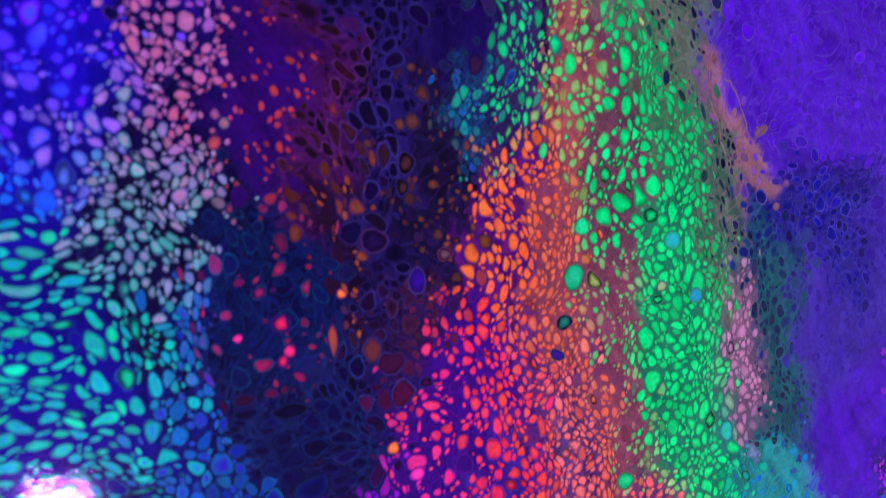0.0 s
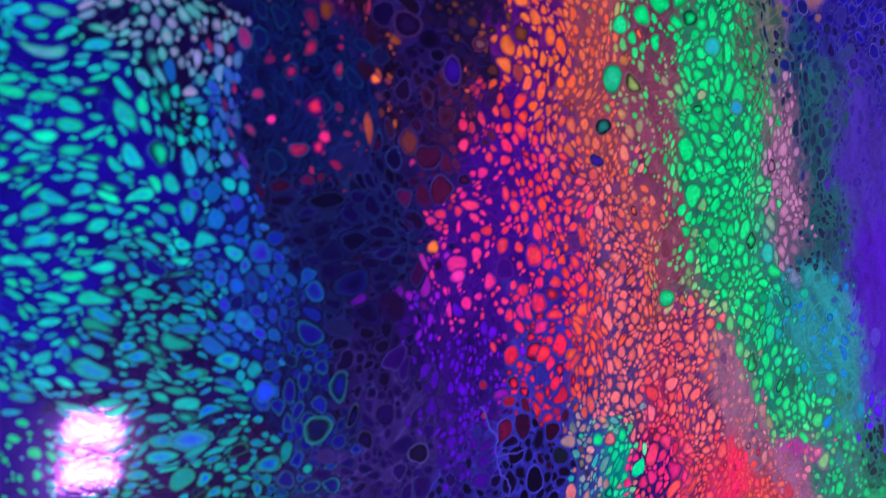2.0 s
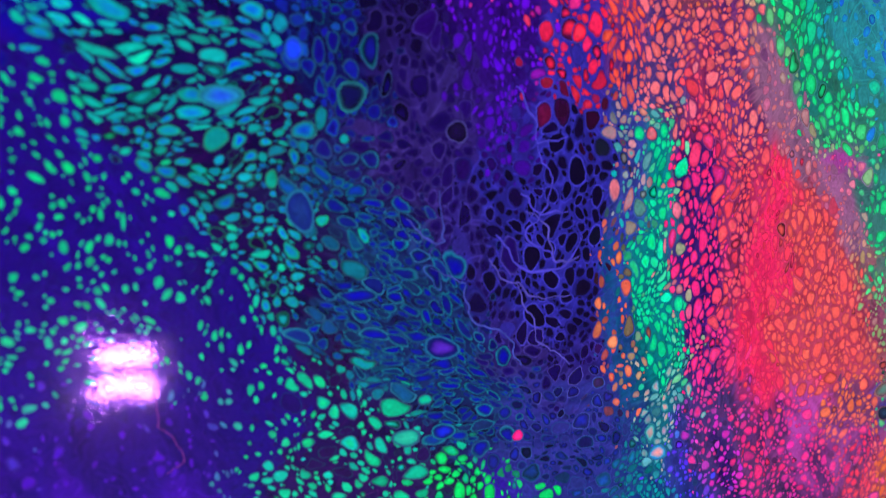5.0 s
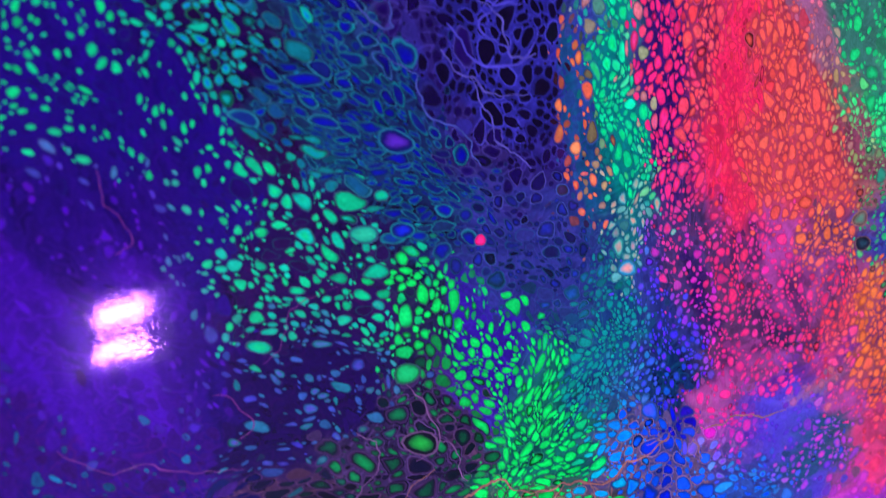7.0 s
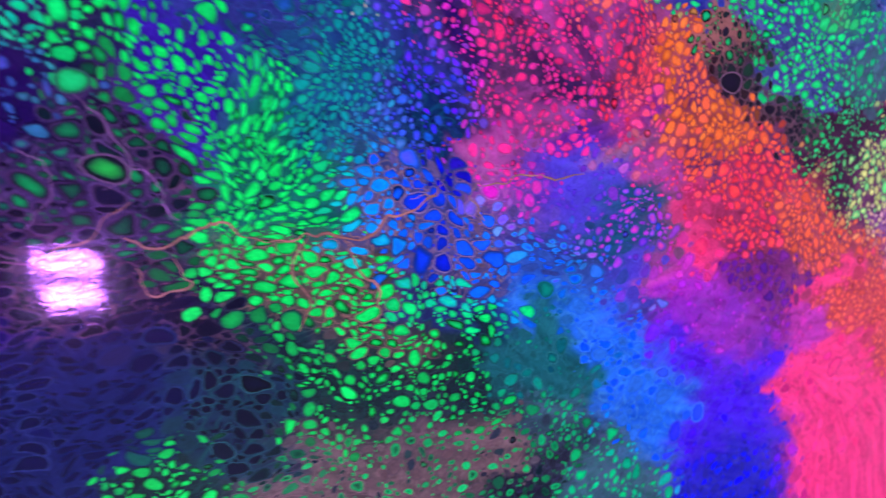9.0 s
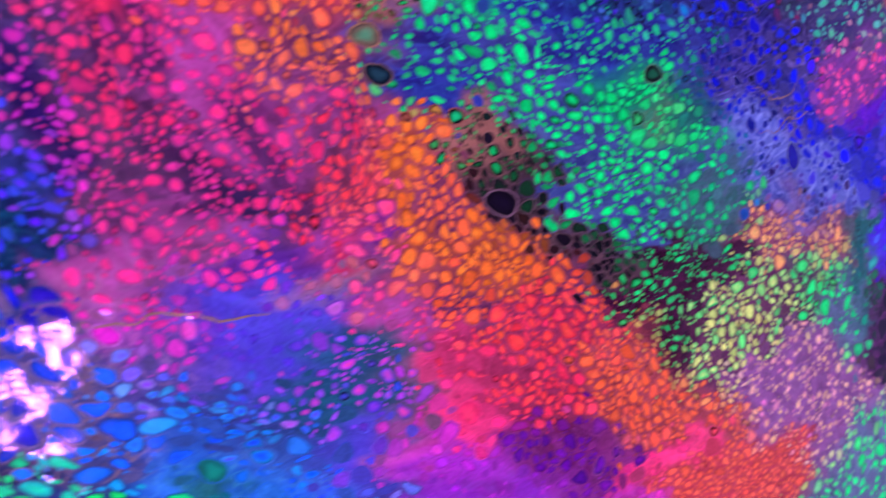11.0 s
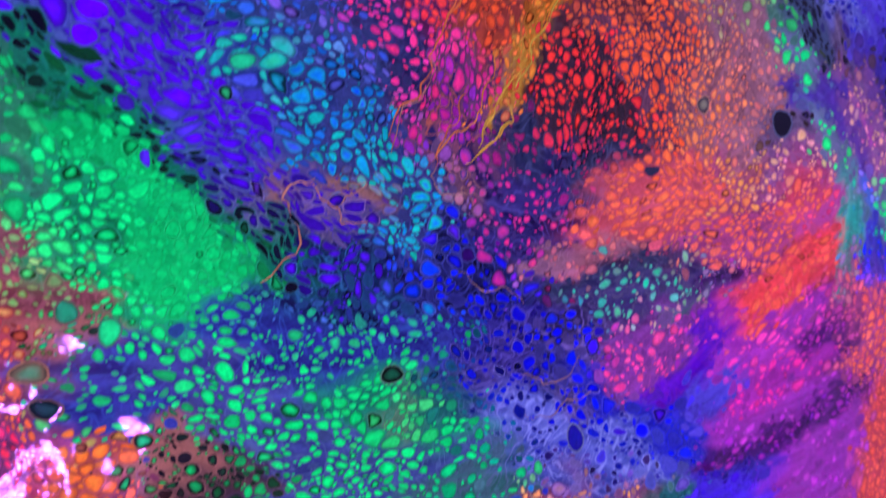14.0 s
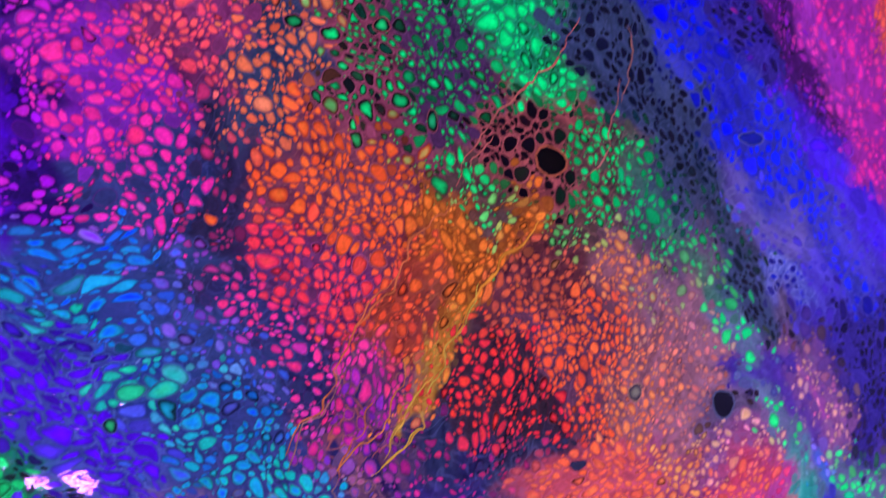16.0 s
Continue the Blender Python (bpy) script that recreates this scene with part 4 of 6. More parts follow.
    run('green_dense', 4.2, (157, -44), (165, -59))
    run('green_dense', 4.5, (174, -47), (171, -62), (181, -73))
    run('teal_soft', 4.5, (208, -67), (217, -84), (223, -104))
    run('dusty_pink', 3.6, (188, -42), (194, -57))
    run('salmon_rings', 3.1, (137, -42), (142, -55), (146, -70))
    run('violet_paint_and_glow', 5.2, (-1, -162), (5, -180))
    run('violet_dim', 4.2, (3, -139), (4, -149))
    run('violet_dim', 4.7, (18, -147), (25, -154))
    run('violet_dim', 5.2, (26, -177), (28, -190))
    run('green_sparse', 3.4, (12, -116), (13, -125))
    run('green_sparse', 3.5, (22, -114), (20, -126))
    run('green_sparse', 3.6, (31, -115), (33, -125))
    run('teal_rings', 2.7, (39, -112), (44, -117))
    run('teal_rings', 2.8, (39, -123), (46, -124))
    run('blue_outline', 3.6, (52, -123), (60, -128))
    run('blue_outline', 3.7, (49, -130), (65, -138))
    run('blue_outline', 4.0, (58, -143), (72, -146))
    run('blue_outline', 4.1, (61, -150), (76, -155))
    run('blue_outline', 4.1, (72, -140), (82, -148))
    run('blue_outline', 4.4, (79, -159), (87, -162))
    run('teal_green_cells', 3.6, (41, -138), (44, -146))
    run('teal_green_cells', 3.8, (52, -144), (53, -149))
    run('teal_green_cells', 3.9, (45, -158), (51, -161))
    run('teal_green_cells', 4.1, (60, -154), (67, -162))
    run('teal_green_cells', 4.2, (60, -164), (63, -174))
    run('teal_green_cells', 4.4, (66, -177), (69, -182))
    run('bright_green', 3.9, (73, -171), (76, -183))
    run('bright_green', 4.0, (69, -189), (76, -188))
    run('bright_green', 4.1, (83, -179), (84, -197))
    run('green_on_violet', 4.6, (91, -187), (95, -197))
    run('green_on_violet', 4.8, (88, -210), (96, -218))
    run('green_streaks', 5.7, (110, -205), (103, -215))
    run('green_streaks', 6.0, (113, -225), (105, -234))
    run('green_streaks', 6.1, (126, -237), (98, -237))
    run('blackcell_mauve_net', 5.4, (69, -204), (76, -217))
    run('blackcell_mauve_net', 5.5, (61, -216), (76, -226))
    run('slate_blue_holes', 5.2, (102, -172), (112, -176))
    run('slate_blue_holes', 5.6, (106, -186), (122, -193))
    run('slate_blue_holes', 5.1, (99, -160), (112, -159))
    run('slate_net', 3.2, (92, -152), (106, -163))
    run('slate_net', 3.2, (99, -146), (113, -156))
    run('teal_tiny', 5.0, (129, -197), (133, -211))
    run('teal_tiny', 5.0, (121, -211), (136, -206))
    run('blue_violet_tiny', 5.7, (151, -199), (159, -212))
    run('pale_column', 2.4, (141, -170), (137, -186))
    run('orange_dots_slate', 2.1, (122, -122), (122, -137), (122, -156))
    run('pink_small_slate', 6.2, (154, -178), (157, -191))
    run('deep_blue_cells', 4.5, (151, -235), (160, -247))
    run('pink_on_dark', 3.7, (186, -189), (190, -198))
    run('pink_on_dark', 3.9, (188, -213), (201, -221))
    run('pink_on_dark', 4.1, (201, -205), (209, -216))
    run('pink_on_dark', 4.1, (192, -225), (207, -225))
    run('magenta_on_indigo', 3.3, (165, -194), (167, -202))
    run('magenta_on_indigo', 3.4, (164, -208), (170, -213))
    run('blue_on_teal', 3.5, (160, -217), (167, -222))
    run('blue_on_teal', 3.5, (158, -225), (167, -228))
    run('red_pink_cells', 3.3, (179, -190), (179, -203))
    run('red_pink_cells', 3.5, (180, -200), (189, -208))
    run('red_pink_cells', 4.1, (211, -219), (215, -229))
    run('orange_cells_b', 3.8, (208, -188), (220, -192))
    run('orange_cells_b', 4.1, (221, -199), (230, -204))
    run('red_cells_b', 3.9, (220, -212), (227, -225))
    run('rose_grey_soft', 4.1, (213, -248), (227, -245))
    run('orange_dense_b', 4.8, (245, -218), (241, -227))
    run('orange_dense_b', 5.2, (246, -240), (257, -245))
    run('orange_dense_b', 5.6, (260, -251), (276, -253))
    run('red_dense_b', 6.3, (268, -272), (282, -282))
    run('red_dense_b', 6.4, (262, -283), (286, -296))
    run('red_dense_b', 6.7, (287, -270), (303, -280))
    run('coral_dense_b', 7.1, (314, -297), (325, -312))
    run('coral_dense_b', 7.8, (340, -316), (353, -324))
    run('black_tan_net', 4.0, (265, -232), (275, -241), (288, -248))
    run('black_tan_net', 4.5, (297, -256), (312, -262))
    run('maroon_green', 5.3, (308, -270), (330, -269), (355, -265))
    run('yellow_cells', 7.7, (353, -281), (363, -296))
    run('yellow_cells', 8.0, (366, -275), (383, -284))
    run('peach_cells', 6.1, (368, -257), (394, -267))
    run('green_cells_b', 5.7, (282, -214), (301, -225))
    run('green_cells_b', 6.0, (289, -234), (308, -245))
    run('green_soft_b', 4.7, (305, -212), (324, -214))
    run('magenta_cells_b', 4.1, (199, -238), (211, -240))
    run('blue_pink_mix', 4.9, (214, -260), (234, -266))
    run('blue_pink_mix', 5.0, (219, -273), (236, -278))
    run('blue_long', 4.1, (176, -261), (189, -269))
    run('blue_long', 4.5, (182, -276), (211, -290))
    run('teal_green_b', 3.9, (157, -274), (167, -276))
    run('purple_soft_b', 4.6, (242, -289), (255, -300))
    run('plum_holes', 6.0, (269, -303), (293, -316))
    run('hotpink_smooth', 4.4, (311, -326), (345, -326))
    run('coral_smooth', 8.7, (365, -343), (391, -341))
    run('coral_smooth', 8.2, (335, -338), (371, -353))
    run('rose_grey_dots', 7.4, (399, -315), (401, -335))
    run('mint_soft', 7.7, (425, -349), (434, -374))
    run('slate_indigo_dots', 3.7, (230, -191), (250, -192))
    run('slate_indigo_dots', 4.0, (240, -204), (259, -205))
    run('purple_net', 4.9, (21, -238), (37, -247))
    run('purple_net', 4.9, (15, -250), (29, -259))
    run('black_net_tan', 4.5, (65, -235), (81, -243))
    run('black_net_tan', 4.5, (55, -240), (76, -254))
    run('black_net_tan', 5.0, (78, -258), (92, -267))
    run('slate_navy_net', 5.7, (48, -261), (66, -269))
    run('slate_navy_net', 5.9, (48, -274), (64, -283))
    run('blackcell_slate', 5.2, (78, -277), (92, -286))
    run('blackcell_slate', 5.5, (81, -292), (97, -299))
    run('green_tan_vein', 5.2, (96, -242), (113, -261))
    run('green_tan_vein', 5.4, (104, -255), (128, -260))
    run('green_dark_sparse', 5.6, (102, -270), (117, -291))
    run('blue_cells', 5.1, (164, -255), (174, -264))
    run('blue_cells', 5.2, (159, -268), (169, -274))
    run('deep_blue_cells', 3.7, (153, -235), (160, -247))
    run('blue_soft', 7.5, (182, -278), (206, -293))
    run('blue_soft', 8.4, (204, -305), (228, -323))
    run('indigo_soft2', 8.9, (239, -318), (268, -347))
    run('indigo_soft2', 9.8, (262, -355), (291, -378))
    run('teal_slate_soft', 6.9, (181, -306), (198, -322))
    run('tan_grey_holes', 6.4, (140, -313), (166, -330))
    run('hotpink_smooth', 9.1, (313, -383), (325, -411))
    run('green_cells_c', 3.4, (230, -155), (237, -157))
    run('green_cells_c', 3.7, (242, -158), (249, -161))
    run('green_cells_c', 3.7, (241, -167), (252, -171))
    run('green_smooth', 4.6, (258, -158), (263, -168))
    run('green_smooth', 5.0, (270, -169), (280, -174))
    run('green_cells_c', 3.7, (252, -180), (263, -184))
    run('mauve_green', 3.6, (226, -160), (226, -173))
    run('mauve_green', 3.8, (230, -177), (239, -178))
    run('slate_indigo_dots', 3.9, (242, -191), (255, -191))
    run('slate_indigo_dots', 4.4, (276, -184), (288, -184))
    run('slate_indigo_dots', 4.1, (251, -203), (263, -204))
    run('green_on_slate', 4.0, (263, -192), (278, -196))
    run('green_on_slate', 4.2, (268, -200), (286, -204))
    run('salmon_cells_b', 3.2, (224, -198), (231, -204))
    run('tan_holes', 3.5, (255, -213), (269, -211))
    run('green_soft_b', 4.7, (301, -211), (317, -208))
    run('green_cells_b', 5.1, (282, -216), (298, -219))
    run('green_cells_b', 5.3, (286, -233), (306, -232))
    run('green_cells_b', 5.7, (306, -231), (334, -233))
    run('green_cells_b', 5.6, (302, -244), (319, -248))
    run('green_soft_b', 4.6, (331, -229), (350, -228))
    run('black_tan_net', 3.7, (265, -231), (277, -239))
    run('black_tan_net', 4.1, (282, -246), (304, -256))
    run('coral_net_b', 4.4, (281, -256), (294, -264))
    run('navy_blue_cells', 5.8, (334, -188), (355, -191))
    run('navy_blue_cells', 6.0, (349, -181), (363, -187))
    run('violet_patches', 4.4, (312, -181), (322, -189))
    run('violet_patches', 4.1, (299, -174), (310, -173))
    run('violet_folds', 3.4, (289, -164), (301, -168))
    run('violet_folds', 3.5, (301, -163), (311, -159))
    run('cyan_cells', 4.0, (320, -161), (335, -161))
    run('slate_veins', 5.0, (343, -209), (354, -213))
    run('slate_veins', 5.3, (363, -203), (380, -207))
    run('slate_veins', 5.6, (375, -221), (384, -232))
    run('blue_grey_holes', 5.4, (380, -238), (399, -243))
    run('blue_bright', 4.5, (382, -217), (391, -226))
    run('blue_bright', 5.0, (409, -239), (430, -247))
    run('teal_slate_soft', 5.6, (417, -268), (420, -285))
    run('indigo_soft2', 7.1, (437, -273), (460, -271))
    run('indigo_soft2', 7.3, (446, -285), (467, -286))
    run('black_plum_cells', 9.2, (443, -300), (476, -318))
    run('black_plum_cells', 9.5, (438, -318), (498, -339))
    run('purple_rose', 7.9, (480, -273), (507, -272))
    run('blue_bright', 3.6, (490, -319), (513, -336))
    run('hotpink_cells_c', 4.0, (270, -40), (280, -40))
    run('hotpink_cells_c', 4.2, (286, -46), (296, -56))
    run('blue_magenta_cells', 3.4, (264, -66), (271, -71))
    run('blue_magenta_cells', 3.4, (265, -56), (268, -58))
    run('magenta_slate', 3.9, (283, -76), (290, -84))
    run('magenta_slate', 4.0, (292, -85), (300, -75))
    run('maroon_slate', 3.6, (305, -57), (309, -68))
    run('maroon_slate', 3.6, (308, -81), (313, -71))
    run('orange_dark_slate', 3.8, (317, -42), (322, -55))
    run('orange_cells_c', 5.2, (333, -60), (339, -76))
    run('orange_cells_c', 5.4, (345, -61), (353, -70))
    run('orange_cells_c', 5.4, (346, -85), (351, -94))
    run('red_pink_c', 4.7, (316, -94), (329, -97))
    run('red_pink_c', 4.8, (332, -103), (338, -109))
    run('pinknet_green_holes', 5.4, (342, -37), (354, -42))
    run('pinknet_green_holes', 5.3, (339, -48), (348, -53))
    run('slate_green_holes', 5.8, (369, -36), (378, -45))
    run('slate_green_holes', 5.7, (362, -49), (371, -52))
    run('green_cells_c', 4.7, (390, -27), (397, -38), (407, -41))
    run('green_dots_tan', 5.4, (417, -61), (423, -73))
    run('green_dots_tan', 4.7, (367, -60), (372, -69))
    run('black_pinknet', 5.1, (391, -55), (403, -61))
    run('black_pinknet', 5.1, (389, -65), (407, -71))
    run('tan_orange_smooth', 4.6, (396, -83), (387, -93), (377, -104))
    run('yellow_orange_smooth', 3.0, (372, -112), (364, -124), (357, -136))
    run('orange_brown', 3.9, (365, -91), (356, -103), (346, -115))
    run('magenta_small', 3.4, (341, -121), (335, -132))
    run('red_dark_dots', 5.9, (379, -124), (384, -137))
    run('red_dark_dots', 6.1, (394, -128), (390, -144))
    run('orange_dots_c', 6.2, (396, -112), (406, -119))
    run('orange_dots_c', 6.4, (412, -129), (416, -143))
    run('orange_dots_c', 6.5, (418, -113), (422, -127))
    run('brown_rings', 4.5, (400, -98), (412, -97))
    run('peach_soft', 5.5, (427, -129), (431, -145))
    run('coral_soft_cells', 6.1, (397, -160), (420, -158), (439, -167))
    run('blue_long', 3.4, (263, -90), (272, -92))
    run('blue_long', 3.5, (269, -100), (279, -98))
    run('teal_green_b', 2.2, (264, -100), (269, -103))
    run('teal_green_b', 2.4, (286, -124), (294, -126))
    run('slate_blue_cells', 3.4, (288, -94), (299, -95))
    run('slate_blue_cells', 3.5, (294, -105), (300, -110))
    run('slate_blue_cells', 3.7, (309, -113), (318, -125))
    run('violet_smooth', 4.6, (266, -116), (267, -126))
    run('violet_smooth', 4.9, (277, -131), (288, -139))
    run('violet_wisps', 3.9, (266, -109), (276, -114))
    run('violet_wisps', 4.1, (280, -123), (287, -122))
    run('blue_rings_c', 3.8, (295, -123), (306, -127))
    run('blue_rings_c', 3.8, (297, -134), (305, -138))
    run('pink_slate_c', 4.1, (319, -108), (329, -117))
    run('orange_veins_slate', 3.8, (347, -133), (344, -145))
    run('violet_smooth', 3.9, (252, -119), (259, -127), (268, -136))
    run('violet_smooth', 4.3, (272, -140), (285, -147))
    run('violet_wisps', 3.3, (265, -118), (273, -128))
    run('black_holes_edge', 2.5, (242, -119), (252, -130), (261, -144), (275, -155), (283, -168))
    run('green_smooth', 4.8, (247, -136), (257, -148), (269, -160), (279, -171))
    run('teal_green_b', 3.3, (286, -125), (301, -135))
    run('cyan_cells', 4.3, (312, -146), (328, -157))
    run('cyan_cells', 4.5, (324, -167), (331, -174))
    run('teal_slate_dark', 4.6, (192, -4), (200, -26), (208, -46))
    run('dusty_pink', 3.8, (183, -19), (190, -38), (195, -54))
    run('sage_cells', 3.8, (165, 9), (173, -9), (179, -19))
    run('sage_holes', 3.3, (148, 45), (162, 31), (170, 16), (180, -1))
    run('tan_wisps', 2.7, (166, 41), (172, 25), (183, 11))
    run('indigo_holes', 7.5, (203, 9), (222, 11))
    run('indigo_holes', 7.9, (231, -20), (221, -7))
    run('maroon_cells', 3.1, (61, 23), (65, 7))
    run('plum_sparse_red', 3.2, (47, 25), (52, 9))
    run('orange_streaks', 1.9, (61, 4), (67, -8), (73, -20), (77, -29))
    run('violet_net', 3.1, (72, 37), (77, 19), (78, 5))
    run('slate_dots', 2.3, (83, 20), (87, 5), (92, -13))
    run('green_small_slate', 2.6, (103, 41), (102, 22))
    run('orange_cells', 3.3, (101, 1), (102, -12), (109, -23))
    run('red_cells', 3.5, (106, -28), (110, -39), (117, -55))
    run('magenta_cells', 3.3, (90, -42), (104, -51))
    run('salmon_rings', 2.6, (116, 20), (116, -2), (120, -23), (128, -40))
    run('mauve_green', 3.5, (136, -18), (140, -35), (150, -45))
    run('salmon_green', 2.2, (120, 43), (120, 26))
    run('green_cells', 3.9, (130, 35), (134, 22), (132, 9), (141, -2))
    run('blue_rings', 2.6, (38, -21), (43, -34), (41, -47))
    run('navy_sparse_pink', 3.6, (49, -13), (56, -26))
    run('navy_net', 4.3, (50, -39), (60, -42))
    run('navy_net', 4.6, (69, -31), (72, -43))
    run('teal_ovals', 3.1, (9, -20), (16, -20))
    run('teal_ovals', 3.2, (11, -32), (17, -30))
    run('teal_ovals', 3.3, (13, -40), (22, -38))
    run('blue_blobs', 2.5, (10, 9), (14, -0))
    run('slate_pink', 2.2, (21, 28), (23, 16))
    run('pink_pale', 2.1, (28, 29), (30, 20))
    run('pink_pale', 2.2, (36, 30), (37, 20))
    run('pale_teal_pink', 2.3, (27, 12), (32, 7))
    run('pale_teal_pink', 2.4, (28, 1), (31, -6))
    run('teal_small', 2.5, (25, -9), (27, -21))
    run('blue_magenta_cells', 3.7, (254, -72), (263, -76))
    run('blue_magenta_cells', 3.8, (260, -83), (272, -80))
    run('violet_wisps', 3.9, (253, -91), (262, -98))
    run('violet_smooth', 3.9, (252, -106), (260, -117))
    run('blue_long', 3.2, (265, -90), (278, -91))


POURS = []


def pour(name, *places):
    for x, y, reach, *lie in places:
        POURS.append((name, x / 1000, y / 1000, reach / 1000, lie[0] if lie else None))


def run(name, reach, *knots):
    """Paint drawn out in a band along the knots (millimetres), its cells lying along it."""
    for (xa, ya), (xb, yb) in zip(knots, knots[1:]):
        steps = max(1, round(math.hypot(xb - xa, yb - ya) / reach))
        for k in range(steps + 1):
            u = k / steps
            lie = math.degrees(math.atan2(yb - ya, xb - xa))
            POURS.append((name, (xa + (xb - xa) * u) / 1000, (ya + (yb - ya) * u) / 1000, reach / 1000, lie))


pours()

# A map of the paint over the plane, from which ground and cells take their colours.
STEP = 0.0015
GX, GY = np.arange(X0, X1 + STEP, STEP), np.arange(Y0, Y1 + STEP, STEP)


def paint_map():
    px, py, reach = (np.array([p[k] for p in POURS]) for k in (1, 2, 3))
    lie = np.array([(0, 0) if p[4] is None else (math.cos(radians(2 * p[4])), math.sin(radians(2 * p[4]))) for p in POURS])
    table = np.array([np.r_[tuple(np.ravel(v) for v in KINDS[p[0]])] for p in POURS])
    table = np.c_[table, lie]
    along = np.array([(1, 0) if p[4] is None else (math.cos(radians(p[4])), math.sin(radians(p[4]))) for p in POURS], np.float32)
    drawn = np.array([1.0 if p[4] is None else 1.25 for p in POURS], np.float32)
    px, py = px.astype(np.float32), py.astype(np.float32)
    gx, gy = np.meshgrid(GX, GY, indexing="ij")
    flat = np.stack([gx.ravel(), gy.ravel()], 1).astype(np.float32)
    out, near = np.empty((len(flat), table.shape[1]), np.float32), np.empty(len(flat), np.float32)
    table, inv = table.astype(np.float32), (1 / reach**2).astype(np.float32)
    for k in range(0, len(flat), 8000):
        dx, dy = flat[k : k + 8000, :1] - px, flat[k : k + 8000, 1:] - py
        d2 = dx * dx + dy * dy
        q = (((dx * along[:, 0] + dy * along[:, 1]) / drawn) ** 2 + ((dy * along[:, 0] - dx * along[:, 1]) * drawn) ** 2) * inv
        w = np.exp(-1.45 * q) + 1e-3 * np.exp(-0.18 * q) + 1e-12 / (0.01 + q)
        out[k : k + 8000] = (w @ table) / w.sum(1, keepdims=True)
        near[k : k + 8000] = np.sqrt(d2.min(1))
    return out.reshape(len(GX), len(GY), -1), near.reshape(len(GX), len(GY))


MAP, NEAR = paint_map()


def sample(grid, x, y):
    u, w = np.clip((x - X0) / STEP, 0, len(GX) - 1.001), np.clip((y - Y0) / STEP, 0, len(GY) - 1.001)
    i, j = u.astype(int), w.astype(int)
    u, w = u - i, w - j
    if grid.ndim == 3:
        u, w = u[:, None], w[:, None]
    return (grid[i, j] * (1 - u) + grid[i + 1, j] * u) * (1 - w) + (grid[i, j + 1] * (1 - u) + grid[i + 1, j + 1] * u) * w


def blurred(grid, reach):
    """Box means over the plane, twice, so that they fall off smoothly."""
    for _ in range(2):
        for axis in (0, 1):
            pad = [(0, 0)] * grid.ndim
            pad[axis] = (reach + 1, reach)
            total = np.cumsum(np.pad(grid.astype(np.float64), pad, mode="edge"), axis)
            n = total.shape[axis]
            grid = (np.take(total, range(2 * reach + 1, n), axis) - np.take(total, range(n - 2 * reach - 1), axis)) / (2 * reach + 1)
    return grid


def flow_map():
    """Which way the paint ran, everywhere, carried over from the pours that have a lie to those that have none."""
    lie = MAP[:, :, 23:25]
    lie = lie + 0.6 * blurred(lie, 5) + 0.3 * blurred(lie, 14)
    gx, gy = np.meshgrid(GX, GY, indexing="ij")
    angle = 0.5 * np.arctan2(lie[:, :, 1], lie[:, :, 0]) + 0.35 * N1.many(gx, gy, 0.03, 2)
    angle = np.where(angle > np.pi / 4, angle - np.pi, angle)
    return np.stack([np.cos(angle), np.sin(angle)], 2)


FLOW = flow_map()


def streaks(x, y, seed, length, wave):
    """Noise drawn out along the flow into streaks, about -1 to 1."""
    grain, total = Lattice(seed), 0.0
    for way in (1, -1):
        px, py = x.copy(), y.copy()
        for k in range(9):
            total = total + grain.at(px / wave, py / wave)
            f = sample(FLOW, px, py)
            px, py = px + way * length / 9 * f[:, 0], py + way * length / 9 * f[:, 1]
    return np.clip(total / 4.2, -1.6, 1.6)


WARP = 0.0034
FINGER = 0.0042


def finger_map():
    """How far the paint at each place was pulled along the flow."""
    gx, gy = (g.ravel() for g in np.meshgrid(GX, GY, indexing="ij"))
    pull = 0.75 * streaks(gx, gy, 21, 0.009, 0.0026) + 0.6 * streaks(gx, gy, 22, 0.016, 0.005)
    return (FINGER * pull).reshape(len(GX), len(GY), 1) * FLOW


FINGERS = finger_map()


def warped(x, y, by):
    """Where the paint at a place came from: folded by eddies, and drawn out in fingers along the flow."""
    pull = sample(FINGERS, x, y)
    x, y = x + pull[:, 0], y + pull[:, 1]
    return x + by * N1.many(x, y, 0.011, 4), y + by * N2.many(x, y, 0.011, 4)


def coloured(mesh, paint, vein):
    for name, values in (("paint", paint), ("vein", vein)):
        layer = mesh.attributes.new(name, "FLOAT_COLOR", "POINT")
        layer.data.foreach_set("color", np.c_[values, np.ones(len(values))].astype(np.float32).ravel())


def mesh_from(name, verts, faces, material):
    mesh = bpy.data.meshes.new(name)
    mesh.from_pydata(verts, [], faces)
    mesh.materials.append(material)
    mesh.polygons.foreach_set("use_smooth", np.ones(len(mesh.polygons), bool))
    return mesh


